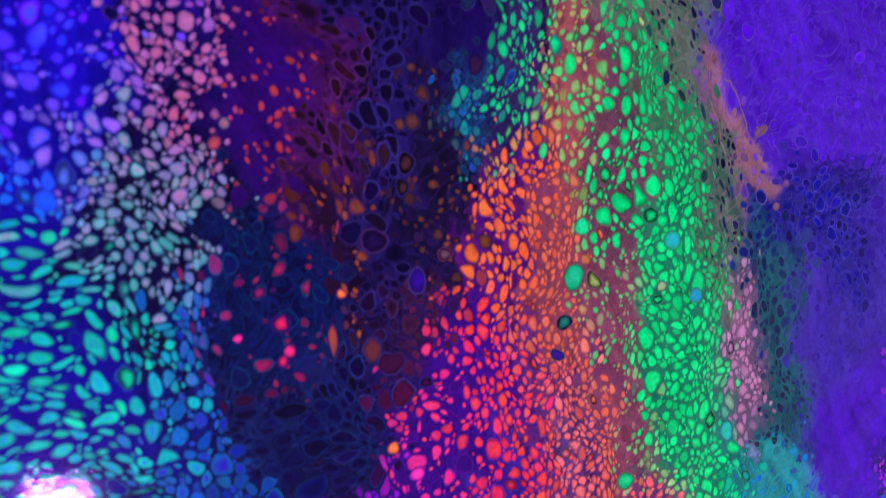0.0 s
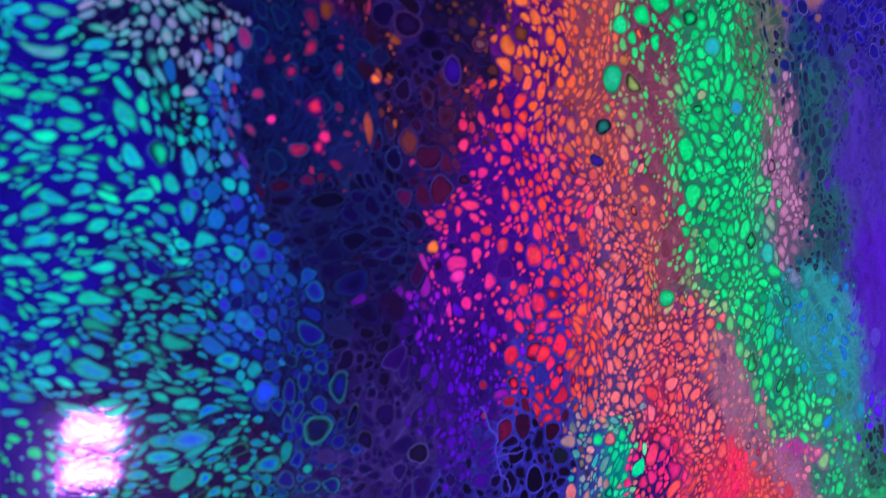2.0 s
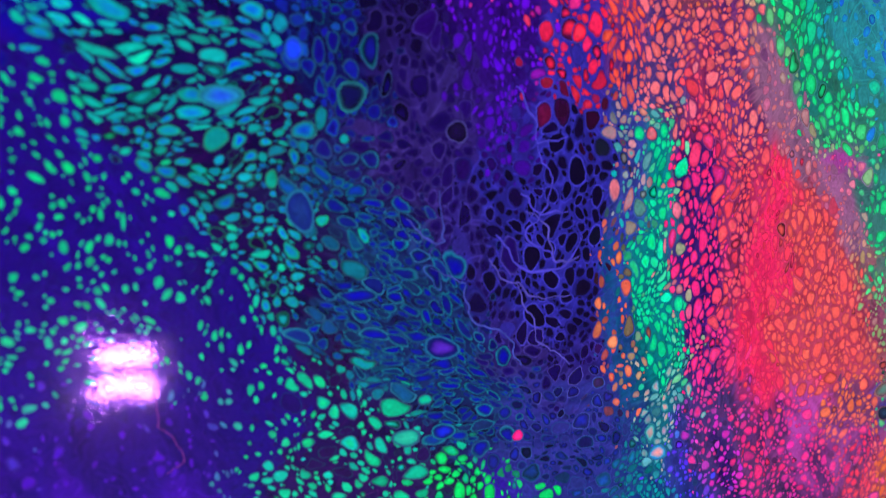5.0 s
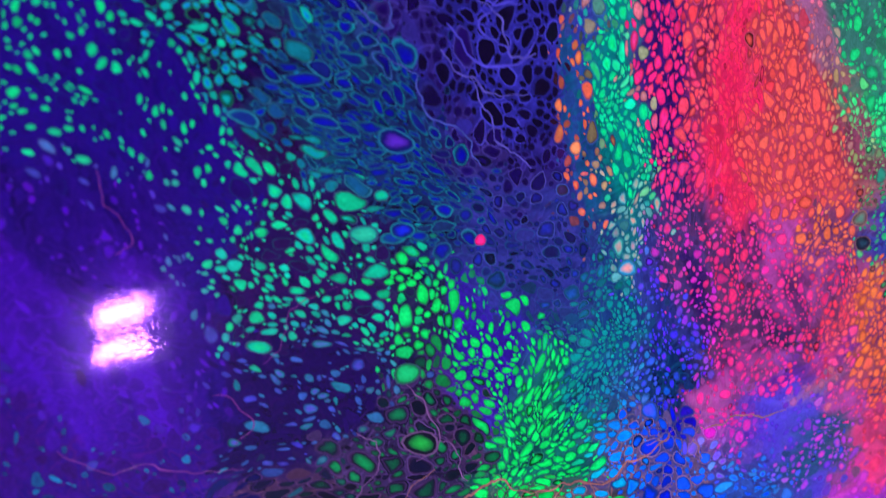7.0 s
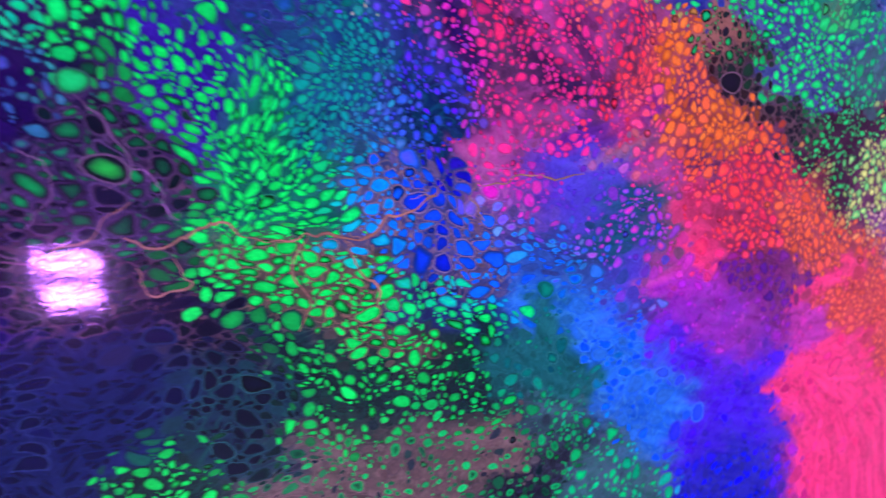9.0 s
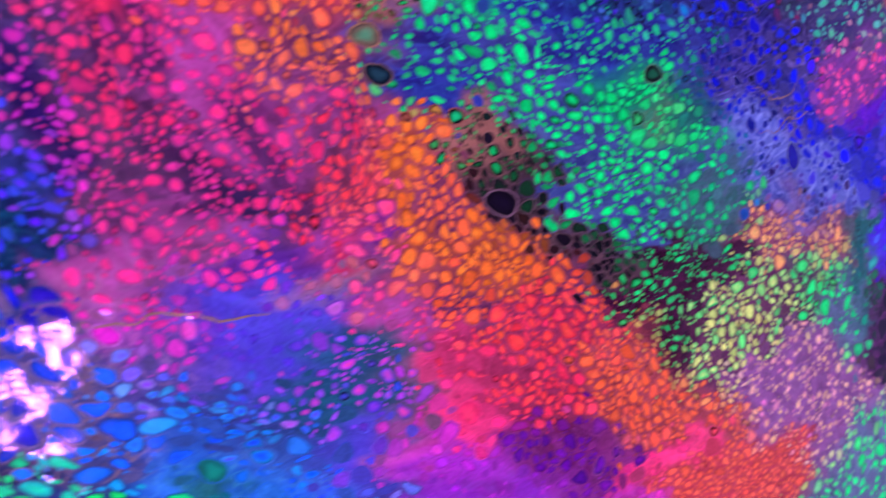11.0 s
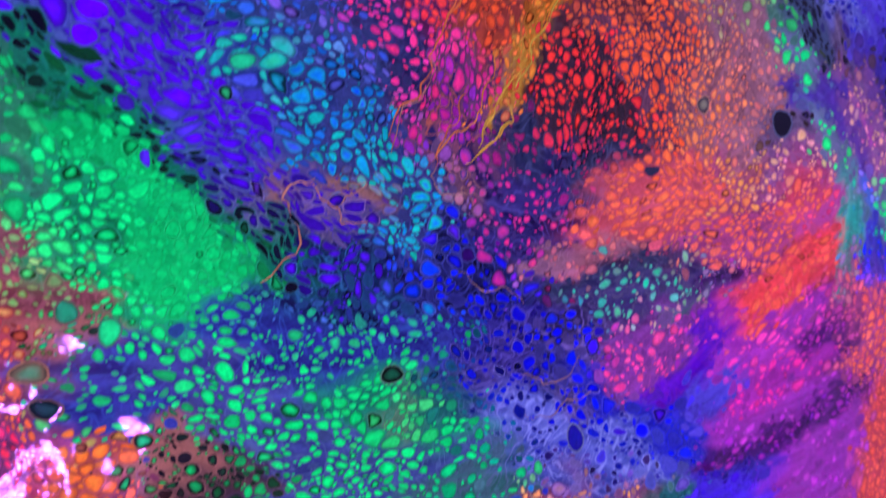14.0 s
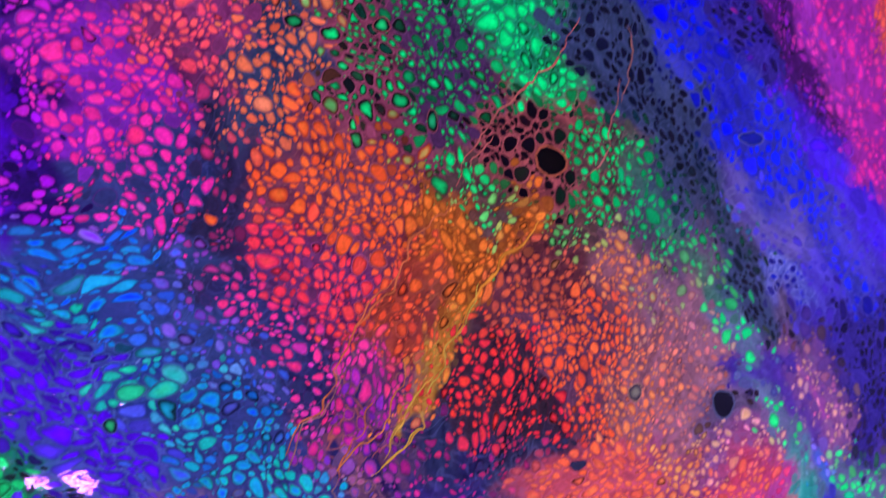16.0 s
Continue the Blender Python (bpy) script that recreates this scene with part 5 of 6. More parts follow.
def grid_mesh(name, step, material):
    xs, ys = np.arange(X0, X1 + step / 2, step), np.arange(Y0, Y1 + step / 2, step)
    gx, gy = (g.ravel() for g in np.meshgrid(xs, ys, indexing="ij"))
    n, m = len(xs), len(ys)
    a = (np.arange(n - 1)[:, None] * m + np.arange(m - 1)[None]).ravel()
    quads = np.stack([a, a + m, a + m + 1, a + 1], 1).astype(np.int32)
    mesh = bpy.data.meshes.new(name)
    mesh.vertices.add(len(gx))
    mesh.vertices.foreach_set("co", np.stack([gx, gy, relief(gx, gy)], 1).astype(np.float32).ravel())
    mesh.loops.add(quads.size)
    mesh.loops.foreach_set("vertex_index", quads.ravel())
    mesh.polygons.add(len(quads))
    mesh.polygons.foreach_set("loop_start", np.arange(0, quads.size, 4, dtype=np.int32))
    mesh.update(calc_edges=True)
    mesh.polygons.foreach_set("use_smooth", np.ones(len(quads), bool))
    mesh.materials.append(material)
    p = sample(MAP, *warped(gx, gy, WARP))
    run = streaks(gx, gy, 31, 0.011, 0.0014)[:, None] + 0.6 * streaks(gx, gy, 32, 0.02, 0.004)[:, None]
    thin = np.clip(0.5 + 0.5 * run, 0, 1)
    coloured(mesh, p[:, 6:9] * np.exp(0.28 * run) * (1 - 0.3 * thin) + p[:, 9:12] * 0.3 * thin, p[:, 9:12])
    return mesh


painting = tagged(new("painting"), "glossy poured acrylic painting of neon cells on canvas", "painting")
part("canvas", block((X0, Y0, FLOOR), (X1, Y1, -0.0008), 0.0), CANVAS, painting, "stretched white canvas under the paint")
film = new("paint_film", grid_mesh("paint_film", 0.00102, FILM))
film.parent = painting
tagged(film, "marbled violet, green and coral poured ground")


# ---- veins of paint drawn out across the cells ----
def vein(code, width, *knots):
    """A thin raised thread of paint along the knots (millimetres), wavering and thinning towards its ends."""
    pts = [Vector((x / 1000, y / 1000)) for x, y in knots]
    pts = [2 * pts[0] - pts[1], *pts, 2 * pts[-1] - pts[-2]]
    line = []
    for k in range(1, len(pts) - 2):
        p0, p1, p2, p3 = pts[k - 1 : k + 3]
        for s in range(10):
            u = s / 10
            line.append(0.5 * (2 * p1 + (p2 - p0) * u + (2 * p0 - 5 * p1 + 4 * p2 - p3) * u * u + (3 * p1 - 3 * p2 + p3 - p0) * u**3))
    line.append(pts[-2])
    xy = np.array(line)
    xy = xy + 0.0014 * np.stack([N1.many(xy[:, 0], xy[:, 1], 0.006, 3), N2.many(xy[:, 0], xy[:, 1], 0.006, 3)], 1)
    way = np.gradient(xy, axis=0)
    side = np.stack([-way[:, 1], way[:, 0]], 1) / (np.linalg.norm(way, axis=1)[:, None] + 1e-9)
    t = np.linspace(0, 1, len(xy))
    wide = width / 1000 * 0.33 * (0.35 + 0.65 * np.sin(np.pi * np.clip(t, 0.02, 0.98)) ** 0.5) * (1 + 0.45 * N3.many(xy[:, 0], xy[:, 1], 0.004, 2))
    tint = 0.9 * np.array(linear(code))
    rows = []
    for share, lift in ((-1, 0.0), (-0.45, 0.00001), (0.45, 0.00001), (1, 0.0)):
        at = xy + side * (share * wide)[:, None]
        rows.append(np.c_[at, relief(at[:, 0], at[:, 1]) + 0.000054 + lift])
    verts = np.concatenate(rows)
    n = len(xy)
    faces = [(r * n + k, r * n + k + 1, (r + 1) * n + k + 1, (r + 1) * n + k) for r in range(3) for k in range(n - 1)]
    mesh = mesh_from("paint_vein", verts.tolist(), [f[::-1] for f in faces], CELL)
    body = tint * np.exp(0.25 * N4.many(xy[:, 0], xy[:, 1], 0.004, 2))[:, None]
    coloured(mesh, np.concatenate([body * 0.45, body, body, body * 0.45]), np.concatenate([body * 0.4, body * 0.7, body * 0.7, body * 0.4]))
    ob = new("paint_vein", mesh)
    ob.parent = painting


vein('c8645a', 0.95, (416.7, -21.1), (409.2, -32.1), (399.0, -42.3), (387.2, -51.4), (378.6, -64.0), (372.1, -73.8))
vein('d2693c', 1.03, (377.5, -76.1), (366.7, -82.6), (360.5, -89.6), (352.7, -101.8), (342.8, -113.5), (337.9, -122.2))
vein('c8643c', 0.76, (337.9, -122.2), (334.7, -129.3), (328.5, -135.3), (323.2, -142.7))
vein('d2693c', 0.80, (354.5, -98.8), (348.6, -103.2), (344.4, -110.6), (339.9, -117.8))
vein('e18c2d', 1.47, (402.3, -84.9), (390.3, -94.8), (379.8, -104.3), (374.2, -113.7), (366.9, -124.3))
vein('d7a03c', 1.00, (366.9, -124.3), (360.8, -130.1), (356.4, -136.7), (353.8, -144.1))
vein('c8aa46', 0.87, (380.8, -101.1), (377.0, -110.6), (369.6, -121.4), (364.2, -130.4))
vein('d2783c', 0.81, (357.5, -122.1), (354.0, -131.1), (350.6, -138.4), (344.0, -143.7), (337.5, -148.9))
vein('c8643c', 0.63, (347.4, -130.5), (344.0, -139.2), (339.2, -144.6), (337.5, -151.9))
vein('d7963c', 0.82, (360.7, -133.2), (361.5, -141.1), (357.1, -146.8), (347.1, -150.1))
vein('b4645a', 0.75, (410.6, -73.0), (421.2, -67.5), (425.6, -60.4), (430.2, -49.6), (432.6, -38.8))
vein('a0645a', 0.80, (432.4, -45.9), (437.1, -33.1), (435.1, -22.6))
vein('c8645a', 0.70, (385.2, -58.9), (381.4, -63.9), (378.6, -68.9))
vein('b9735a', 0.70, (294.5, -162.4), (293.8, -156.7), (296.5, -154.2), (301.5, -154.7))
vein('b9735a', 0.72, (301.5, -154.7), (307.1, -159.6), (308.9, -165.7), (315.8, -166.6))
vein('b9735a', 0.71, (295.8, -164.0), (298.3, -170.0), (291.7, -173.3), (288.6, -178.4))
vein('a56e5f', 0.63, (338.5, -122.2), (336.4, -129.7), (330.3, -135.3), (325.1, -142.4), (323.2, -146.7))
vein('c8963c', 0.69, (363.9, -126.2), (358.0, -133.8), (354.0, -141.5), (350.1, -147.4))
vein('d7aa3c', 0.69, (361.3, -140.4), (357.4, -146.4), (350.0, -149.0))
vein('b4786e', 0.69, (294.5, -160.1), (293.8, -156.8), (296.4, -154.3), (301.7, -153.4))
vein('b4786e', 0.58, (310.8, -155.1), (315.5, -156.5), (308.9, -160.4))
vein('a5736e', 0.63, (337.7, -151.1), (335.7, -155.3), (340.9, -159.7), (348.3, -159.9))
vein('96696e', 0.75, (362.6, -214.5), (371.1, -219.1), (379.9, -216.8), (384.4, -212.2))
vein('96696e', 0.76, (364.5, -226.6), (373.1, -229.8), (379.9, -225.6), (389.0, -225.2))
vein('96696e', 0.51, (343.8, -180.7), (349.3, -185.7), (357.1, -187.9), (363.1, -193.2))
vein('aa6e64', 1.14, (157.3, -240.5), (148.9, -244.0), (138.9, -245.9), (129.1, -247.7), (114.7, -243.5), (104.6, -240.7))
vein('aa6e64', 0.98, (104.6, -240.7), (95.3, -234.2), (89.0, -233.6), (81.0, -235.3), (74.1, -231.3))
vein('aa6e64', 0.85, (114.7, -243.5), (110.6, -249.5), (113.2, -260.8), (109.1, -266.2))
vein('aa6e64', 0.88, (125.4, -247.2), (130.2, -260.4), (131.6, -268.2))
vein('aa6e64', 0.76, (82.1, -238.8), (85.8, -246.6), (78.1, -245.2), (74.4, -239.1))
vein('825582', 0.65, (68.6, -194.4), (73.0, -200.9), (76.2, -207.3), (79.1, -216.7), (73.0, -219.1))
vein('825582', 0.64, (58.8, -206.3), (63.1, -211.7), (60.5, -219.2), (57.1, -223.7))
vein('825582', 0.71, (79.1, -216.7), (84.2, -222.8), (86.2, -231.0))
vein('aa6e64', 0.58, (78.3, -222.3), (68.8, -227.9), (60.2, -229.2), (56.9, -232.4))
vein('96507d', 0.54, (-1.1, -220.2), (4.7, -221.3), (10.6, -218.5), (16.5, -216.3), (31.1, -221.4), (48.3, -228.4))
vein('96507d', 0.45, (10.6, -218.5), (11.1, -225.3), (15.5, -229.8), (13.4, -234.4))
vein('96507d', 0.48, (25.0, -222.8), (27.1, -229.2), (29.9, -238.8), (36.0, -245.9))
vein('96507d', 0.53, (48.3, -228.4), (62.1, -234.4), (70.7, -234.6))
vein('823782', 0.34, (38.9, -184.3), (43.3, -179.4), (47.7, -174.6), (57.5, -172.0))
vein('823782', 0.32, (-2.3, -189.7), (6.7, -196.8), (20.3, -202.0), (33.0, -205.4))
vein('823782', 0.36, (28.5, -187.6), (34.6, -195.0), (31.3, -200.6))
vein('823782', 0.30, (15.7, -137.7), (16.3, -145.3), (18.2, -151.2), (14.5, -154.8))
vein('aa7864', 0.80, (203.3, -250.5), (195.4, -249.4), (185.7, -245.9), (175.2, -244.7), (165.4, -242.5))
vein('aa7864', 0.56, (165.4, -242.5), (163.5, -247.4), (168.1, -253.4))
vein('aa7864', 0.43, (157.5, -239.0), (153.8, -242.7), (145.0, -241.7))
vein('5046b4', 0.95, (94.5, -88.9), (99.1, -94.5), (100.8, -99.8), (108.6, -98.1))
vein('5046b4', 1.00, (100.8, -99.8), (104.2, -110.9), (101.2, -115.9), (109.2, -115.8))
vein('5046b4', 0.85, (94.9, -109.6), (101.2, -115.9), (98.2, -122.2), (107.9, -126.7))
vein('5046b4', 0.98, (89.1, -119.2), (98.3, -127.7), (107.9, -128.1), (112.7, -123.4))
vein('46509b', 0.77, (66.8, -112.9), (73.4, -117.8), (77.6, -114.7), (76.2, -108.1))
vein('46509b', 0.66, (72.0, -122.7), (80.4, -128.3), (84.8, -137.3), (90.8, -141.4), (95.7, -151.2))
vein('5a50a0', 0.78, (98.0, -114.7), (102.0, -119.7), (104.7, -124.9), (112.2, -128.2))
vein('5a50a0', 0.77, (87.3, -124.3), (93.9, -131.1), (99.5, -135.5), (108.7, -135.4))
vein('5a50a0', 0.80, (93.9, -131.1), (99.2, -140.6), (103.3, -147.7), (109.4, -154.1))
vein('a06e64', 0.66, (165.8, 42.8), (162.9, 35.5), (168.1, 26.1), (174.0, 13.6))
vein('a06e64', 0.67, (168.5, 37.5), (175.4, 32.5), (178.9, 22.7))


# ---- the cells of the pour ----
def scatter(seed, count, scale, gap):
    """Seeds of cells, no two nearer than their sizes allow, packed along the way the paint ran."""
    rng = np.random.RandomState(seed)
    x, y = X0 + 0.003 + rng.rand(count) * (X1 - X0 - 0.006), Y0 + 0.003 + rng.rand(count) * (Y1 - Y0 - 0.006)
    keep = sample(NEAR, x, y) < 0.03
    x, y = x[keep], y[keep]
    p = sample(MAP, *warped(x, y, WARP))
    size = p[:, 18] / 1000 * scale * np.exp(np.clip(rng.randn(len(x)) * 0.46, -1.05, 0.5))
    way = sample(FLOW, x, y)
    lie = np.arctan2(way[:, 1], way[:, 0]) + rng.randn(len(x)) * 0.2
    pull = 1 + 1.5 * (p[:, 19] - 1) * (0.35 + 0.65 * np.clip(np.hypot(p[:, 23], p[:, 24]), 0, 1)) * np.exp(rng.randn(len(x)) * 0.12)
    root = np.sqrt(np.maximum(pull, 1))
    c, s = np.cos(lie), np.sin(lie)
    a, b, d, e = c / root, s / root, -s * root, c * root
    bins, small, chosen = {}, {}, []
    cell = 0.0045
    xs, ys, sz, ra, rb, rd, re = (v.tolist() for v in (x, y, size, a, b, d, e))
    for n in range(len(xs)):
        px, py, r = xs[n], ys[n], sz[n]
        i, j = int(px / cell + 1000), int(py / cell + 1000)
        free = True
        for ii in (i - 1, i, i + 1):
            for jj in (j - 1, j, j + 1):
                for o in bins.get((ii, jj), ()):
                    dx, dy = xs[o] - px, ys[o] - py
                    u, w = ra[n] * dx + rb[n] * dy, rd[n] * dx + re[n] * dy
                    lim = gap * 0.5 * (r + sz[o])
                    if u * u + w * w < lim * lim:
                        free = False
                        break
                if not free:
                    break
            if not free:
                break
        if free:
            chosen.append(n)
            bins.setdefault((i, j), []).append(n)
    k = np.array(chosen)
    index = {n: m for m, n in enumerate(chosen)}
    # tiny bubbles left in the corners between the cells
    taken, tiny, radius = set(chosen), [], []
    for n in range(0, len(xs), 3):
        if n in taken:
            continue
        px, py = xs[n], ys[n]
        i, j = int(px / cell + 1000), int(py / cell + 1000)
        room = 0.0011
        for ii in (i - 1, i, i + 1):
            for jj in (j - 1, j, j + 1):
                for o in bins.get((ii, jj), ()):
                    dx, dy = xs[o] - px, ys[o] - py
                    u, w = ra[o] * dx + rb[o] * dy, rd[o] * dx + re[o] * dy
                    room = min(room, math.sqrt(u * u + w * w) - 0.46 * sz[o])
                    if room < 0.00028:
                        break
                for o in small.get((ii, jj), ()):
                    room = min(room, math.hypot(xs[o[0]] - px, ys[o[0]] - py) - o[1])
        if room >= 0.00028:
            tiny.append(n)
            radius.append(min(room, 0.0004 + 0.0007 * rng.rand()))
            small.setdefault((i, j), []).append((n, radius[-1]))
    f = np.array(tiny)
    all_metric = np.stack([a, b, d, e], 1)
    return x[k], y[k], p[k], size[k], all_metric[k], bins, index, cell, (x[f], y[f], p[f], np.array(radius), all_metric[f])


def outlines(x, y, size, loose, metric, bins, index, cell, spokes):
    """Radius of each cell along its spokes: rounded off against its neighbours, in the stretched measure; the loose ones are rounder."""
    ang = np.arange(spokes) * 2 * np.pi / spokes
    ways = np.stack([np.cos(ang), np.sin(ang)], 1)
    radii = np.empty((len(x), spokes))
    members = {k: np.array([index[n] for n in v]) for k, v in bins.items()}
    for (i, j), mine in members.items():
        group = np.concatenate([members[q] for q in ((i + a, j + b) for a in (-2, -1, 0, 1, 2) for b in (-2, -1, 0, 1, 2)) if q in members])
        for n in mine:
            o = group[group != n]
            dx, dy = x[o] - x[n], y[o] - y[n]
            a, b, d, e = metric[n]
            u, w = a * dx + b * dy, d * dx + e * dy
            far = np.hypot(u, w)
            near = far < 2.6 * size[n] + 0.002
            u, w, far, so = u[near], w[near], far[near], size[o][near]
            h = far * size[n] / (size[n] + so)
            t = np.maximum(ways @ np.stack([u / far, w / far]), 0) / h
            edge = ((t**7).sum(1) + (0.66 * size[n]) ** -7) ** (-1 / 7)
            radii[n] = edge * (1 - loose[n]) + np.minimum(edge * 1.06, 1.12 * edge.min()) * loose[n]
    return radii, ways


def cell_colours(x, y, p, rng):
    """Of each cell: whether it shows, and the colours of ground, pale lacing, dark edge, body and core.
    Where the paint shows few cells, the rest are faint cells of the ground itself."""
    n = len(x)
    stray = 0.0018 * (1 + 2.2 * rng.rand(n) ** 4)
    jx, jy = warped(x + rng.randn(n) * stray, y + rng.randn(n) * stray, WARP)
    q = sample(MAP, jx, jy)
    shown = (rng.rand(n) < p[:, 21])[:, None]
    blend = rng.rand(n, 1) ** 1.2
    tone = np.exp(rng.randn(n, 1) * 0.16)
    body = (q[:, 0:3] * (1 - blend) + q[:, 3:6] * blend) * tone
    strength = np.clip(rng.rand(n, 1) * 1.6 - 0.3, 0, 1)
    core = body * (1 - strength) + q[:, 15:18] * strength
    ground = sample(MAP, *warped(x, y, WARP))[:, 6:9]
    soil = q[:, 6:9] * np.exp(rng.randn(n, 1) * 0.22)
    patch = np.clip(0.5 + 0.9 * N4.many(x, y, 0.02, 2) + 0.35 * rng.randn(n), 0, 1)[:, None]
    lacing = ground * (1 - patch) + (q[:, 9:12] * 1.15 + q[:, 12:15] * 0.55 + 0.015) * patch
    dark = np.clip(0.3 + 0.5 * patch + 0.3 * rng.randn(n, 1), 0, 1) * np.clip(0.4 + p[:, 22:23], 0, 1)
    edge = q[:, 12:15] * (1 - dark) + (0.05 * body + 0.07 * ground) * dark
    firm = np.clip(2.2 * p[:, 21:22] - 0.9, 0, 1)
    ringed = np.clip(1 - 4.5 * q[:, 12:15].mean(1, keepdims=True) / (q[:, 0:3].mean(1, keepdims=True) + 0.01), 0, 1)
    hole = shown & (rng.rand(n, 1) < (0.05 + 0.5 * ringed) * (0.3 + patch) * firm)
    pit = (0.05 * body + 0.10 * ground) * np.exp(rng.randn(n, 1) * 0.3)
    body, core = np.where(hole, pit, body), np.where(hole, np.maximum(body, q[:, 0:3]), core)
    soil = 0.62 * soil + 0.38 * q[:, 9:12]
    faint = soil * 0.5 + q[:, 12:15] * 0.6
    return shown[:, 0], (ground, np.where(shown, lacing, faint), np.where(shown, edge, soil * 0.85), np.where(shown, body, soil), np.where(shown, core, soil * 0.9))


def dome_faces(spokes, rings):
    faces = []
    for k in range(spokes):
        m = (k + 1) % spokes
        faces += [(r * spokes + k, r * spokes + m, (r + 1) * spokes + m, (r + 1) * spokes + k) for r in range(rings - 1)]
        faces.append(((rings - 1) * spokes + k, (rings - 1) * spokes + m, rings * spokes))
    return faces


def swirled(x, y):
    """The small eddies that draw all cells out of round together."""
    x, y = x + 0.0016 * N3.many(x, y + 0.4, 0.015, 2), y + 0.0016 * N4.many(x + 0.6, y, 0.015, 2)
    return x + 0.0008 * N2.many(x + 0.3, y, 0.0052, 2), y + 0.0008 * N1.many(x, y + 0.7, 0.0052, 2)


def domes(x, y, fill, metric, radii, ways, paints, levels, rng, still=False):
    """Verts and colours of low domes. levels: share of the radius, lift, and how much of each paint the ring has."""
    n, spokes = radii.shape
    ang, turn = np.arange(spokes)[None] * 2 * np.pi / spokes, rng.rand(n, 5) * 2 * np.pi
    wave = 1 + 0.06 * np.cos(2 * ang + turn[:, :1]) + 0.06 * np.cos(3 * ang + turn[:, 1:2]) + 0.025 * rng.randn(n, spokes)
    inner = 1 + 0.08 * np.cos(2 * ang + turn[:, 2:3]) + 0.07 * np.cos(3 * ang + turn[:, 3:4]) + 0.05 * np.cos(4 * ang + turn[:, 4:5])
    radii = radii * np.clip(fill, 0.3, 1.03)[:, None] * wave
    back = np.linalg.inv(metric.reshape(-1, 2, 2))
    lean = rng.randn(n, 2) * (0 if still else 0.08) * radii.mean(1, keepdims=True)
    base = 0.000034 + 0.000012 * rng.rand(n, 1)
    swell = (0.000002 + 0.00002 * np.clip((x - 0.10) / 0.10, 0, 1) * rng.rand(n))[:, None]
    rings, tints = [], []
    for share, lift, *parts in levels:
        shape = radii * (share if share > 0.75 else share * inner)
        off = np.einsum("nij,nkj->nki", back, shape[:, :, None] * ways[None])
        vx, vy = x[:, None] + off[:, :, 0] + (1 - share) * lean[:, :1], y[:, None] + off[:, :, 1] + (1 - share) * lean[:, 1:]
        vx, vy = (vx, vy) if still else swirled(vx, vy)
        rings.append(np.stack([vx, vy, relief(vx, vy) + base + lift * swell], 2))
        tints.append(sum(paint * w for paint, w in zip(paints, parts))[:, None] * (1 + 0.09 * rng.randn(n, spokes, 1)))
    mx, my = (x, y) if still else swirled(x + lean[:, 0], y + lean[:, 1])
    mid = np.stack([mx, my, relief(mx, my) + base[:, 0] + swell[:, 0]], 1)[:, None]
    return np.concatenate([*rings, mid], 1), np.clip(np.concatenate([*tints, paints[4][:, None]], 1), 0, 1)


BIG, SPOKES = 0.0023, 14
LEVELS_BIG = ((1.0, 0.0, 0.8, 0.2, 0, 0, 0), (0.91, 0.2, 0.1, 0.9, 0, 0, 0), (0.83, 0.4, 0, 0, 0.75, 0.25, 0), (0.68, 0.7, 0, 0, 0.05, 0.95, 0), (0.36, 0.95, 0, 0, 0, 0.3, 0.7))
LEVELS_SMALL = ((1.0, 0.0, 0, 0.3, 0.7, 0, 0), (0.75, 0.6, 0, 0, 0.1, 0.8, 0.1))


def build_cells():
    x, y, p, size, metric, bins, index, cell, froth = scatter(5, 620000, 0.62, 0.86)
    rng = np.random.RandomState(8)
    shown, paints = cell_colours(x, y, p, rng)
    fill = np.where(shown, 0.7 * p[:, 20] + 0.41, 0.95) * np.exp(rng.randn(len(x)) * 0.07)
    keep = shown | (rng.rand(len(x)) < p[:, 22])
    loose = np.clip((0.84 - p[:, 20]) / 0.16, 0, 0.85)
    radii, ways = outlines(x, y, size, loose, metric, bins, index, cell, SPOKES)
    out = []
    for big in (True, False):
        k = np.where(((size > BIG) == big) & keep)[0]
        pick = list(range(0, SPOKES, 1 if big else 2))
        v, c = domes(x[k], y[k], fill[k], metric[k], radii[k][:, pick], ways[pick], [t[k] for t in paints], LEVELS_BIG if big else LEVELS_SMALL, rng)
        if not big:
            some = rng.rand(len(froth[0])) < froth[2][:, 22]
            fx, fy, fp, fs, fm = (t[some] for t in froth)
            more = domes(fx, fy, np.full(len(fx), 0.9), fm, np.repeat(fs[:, None], len(pick), 1), ways[pick], cell_colours(fx, fy, fp, rng)[1], LEVELS_SMALL, rng)
            v, c = np.concatenate([v, more[0]]), np.concatenate([c, more[1]])
        out.append((v, c, dome_faces(len(pick), 5 if big else 2), size[k] * shown[k], x[k], y[k]))
    return out


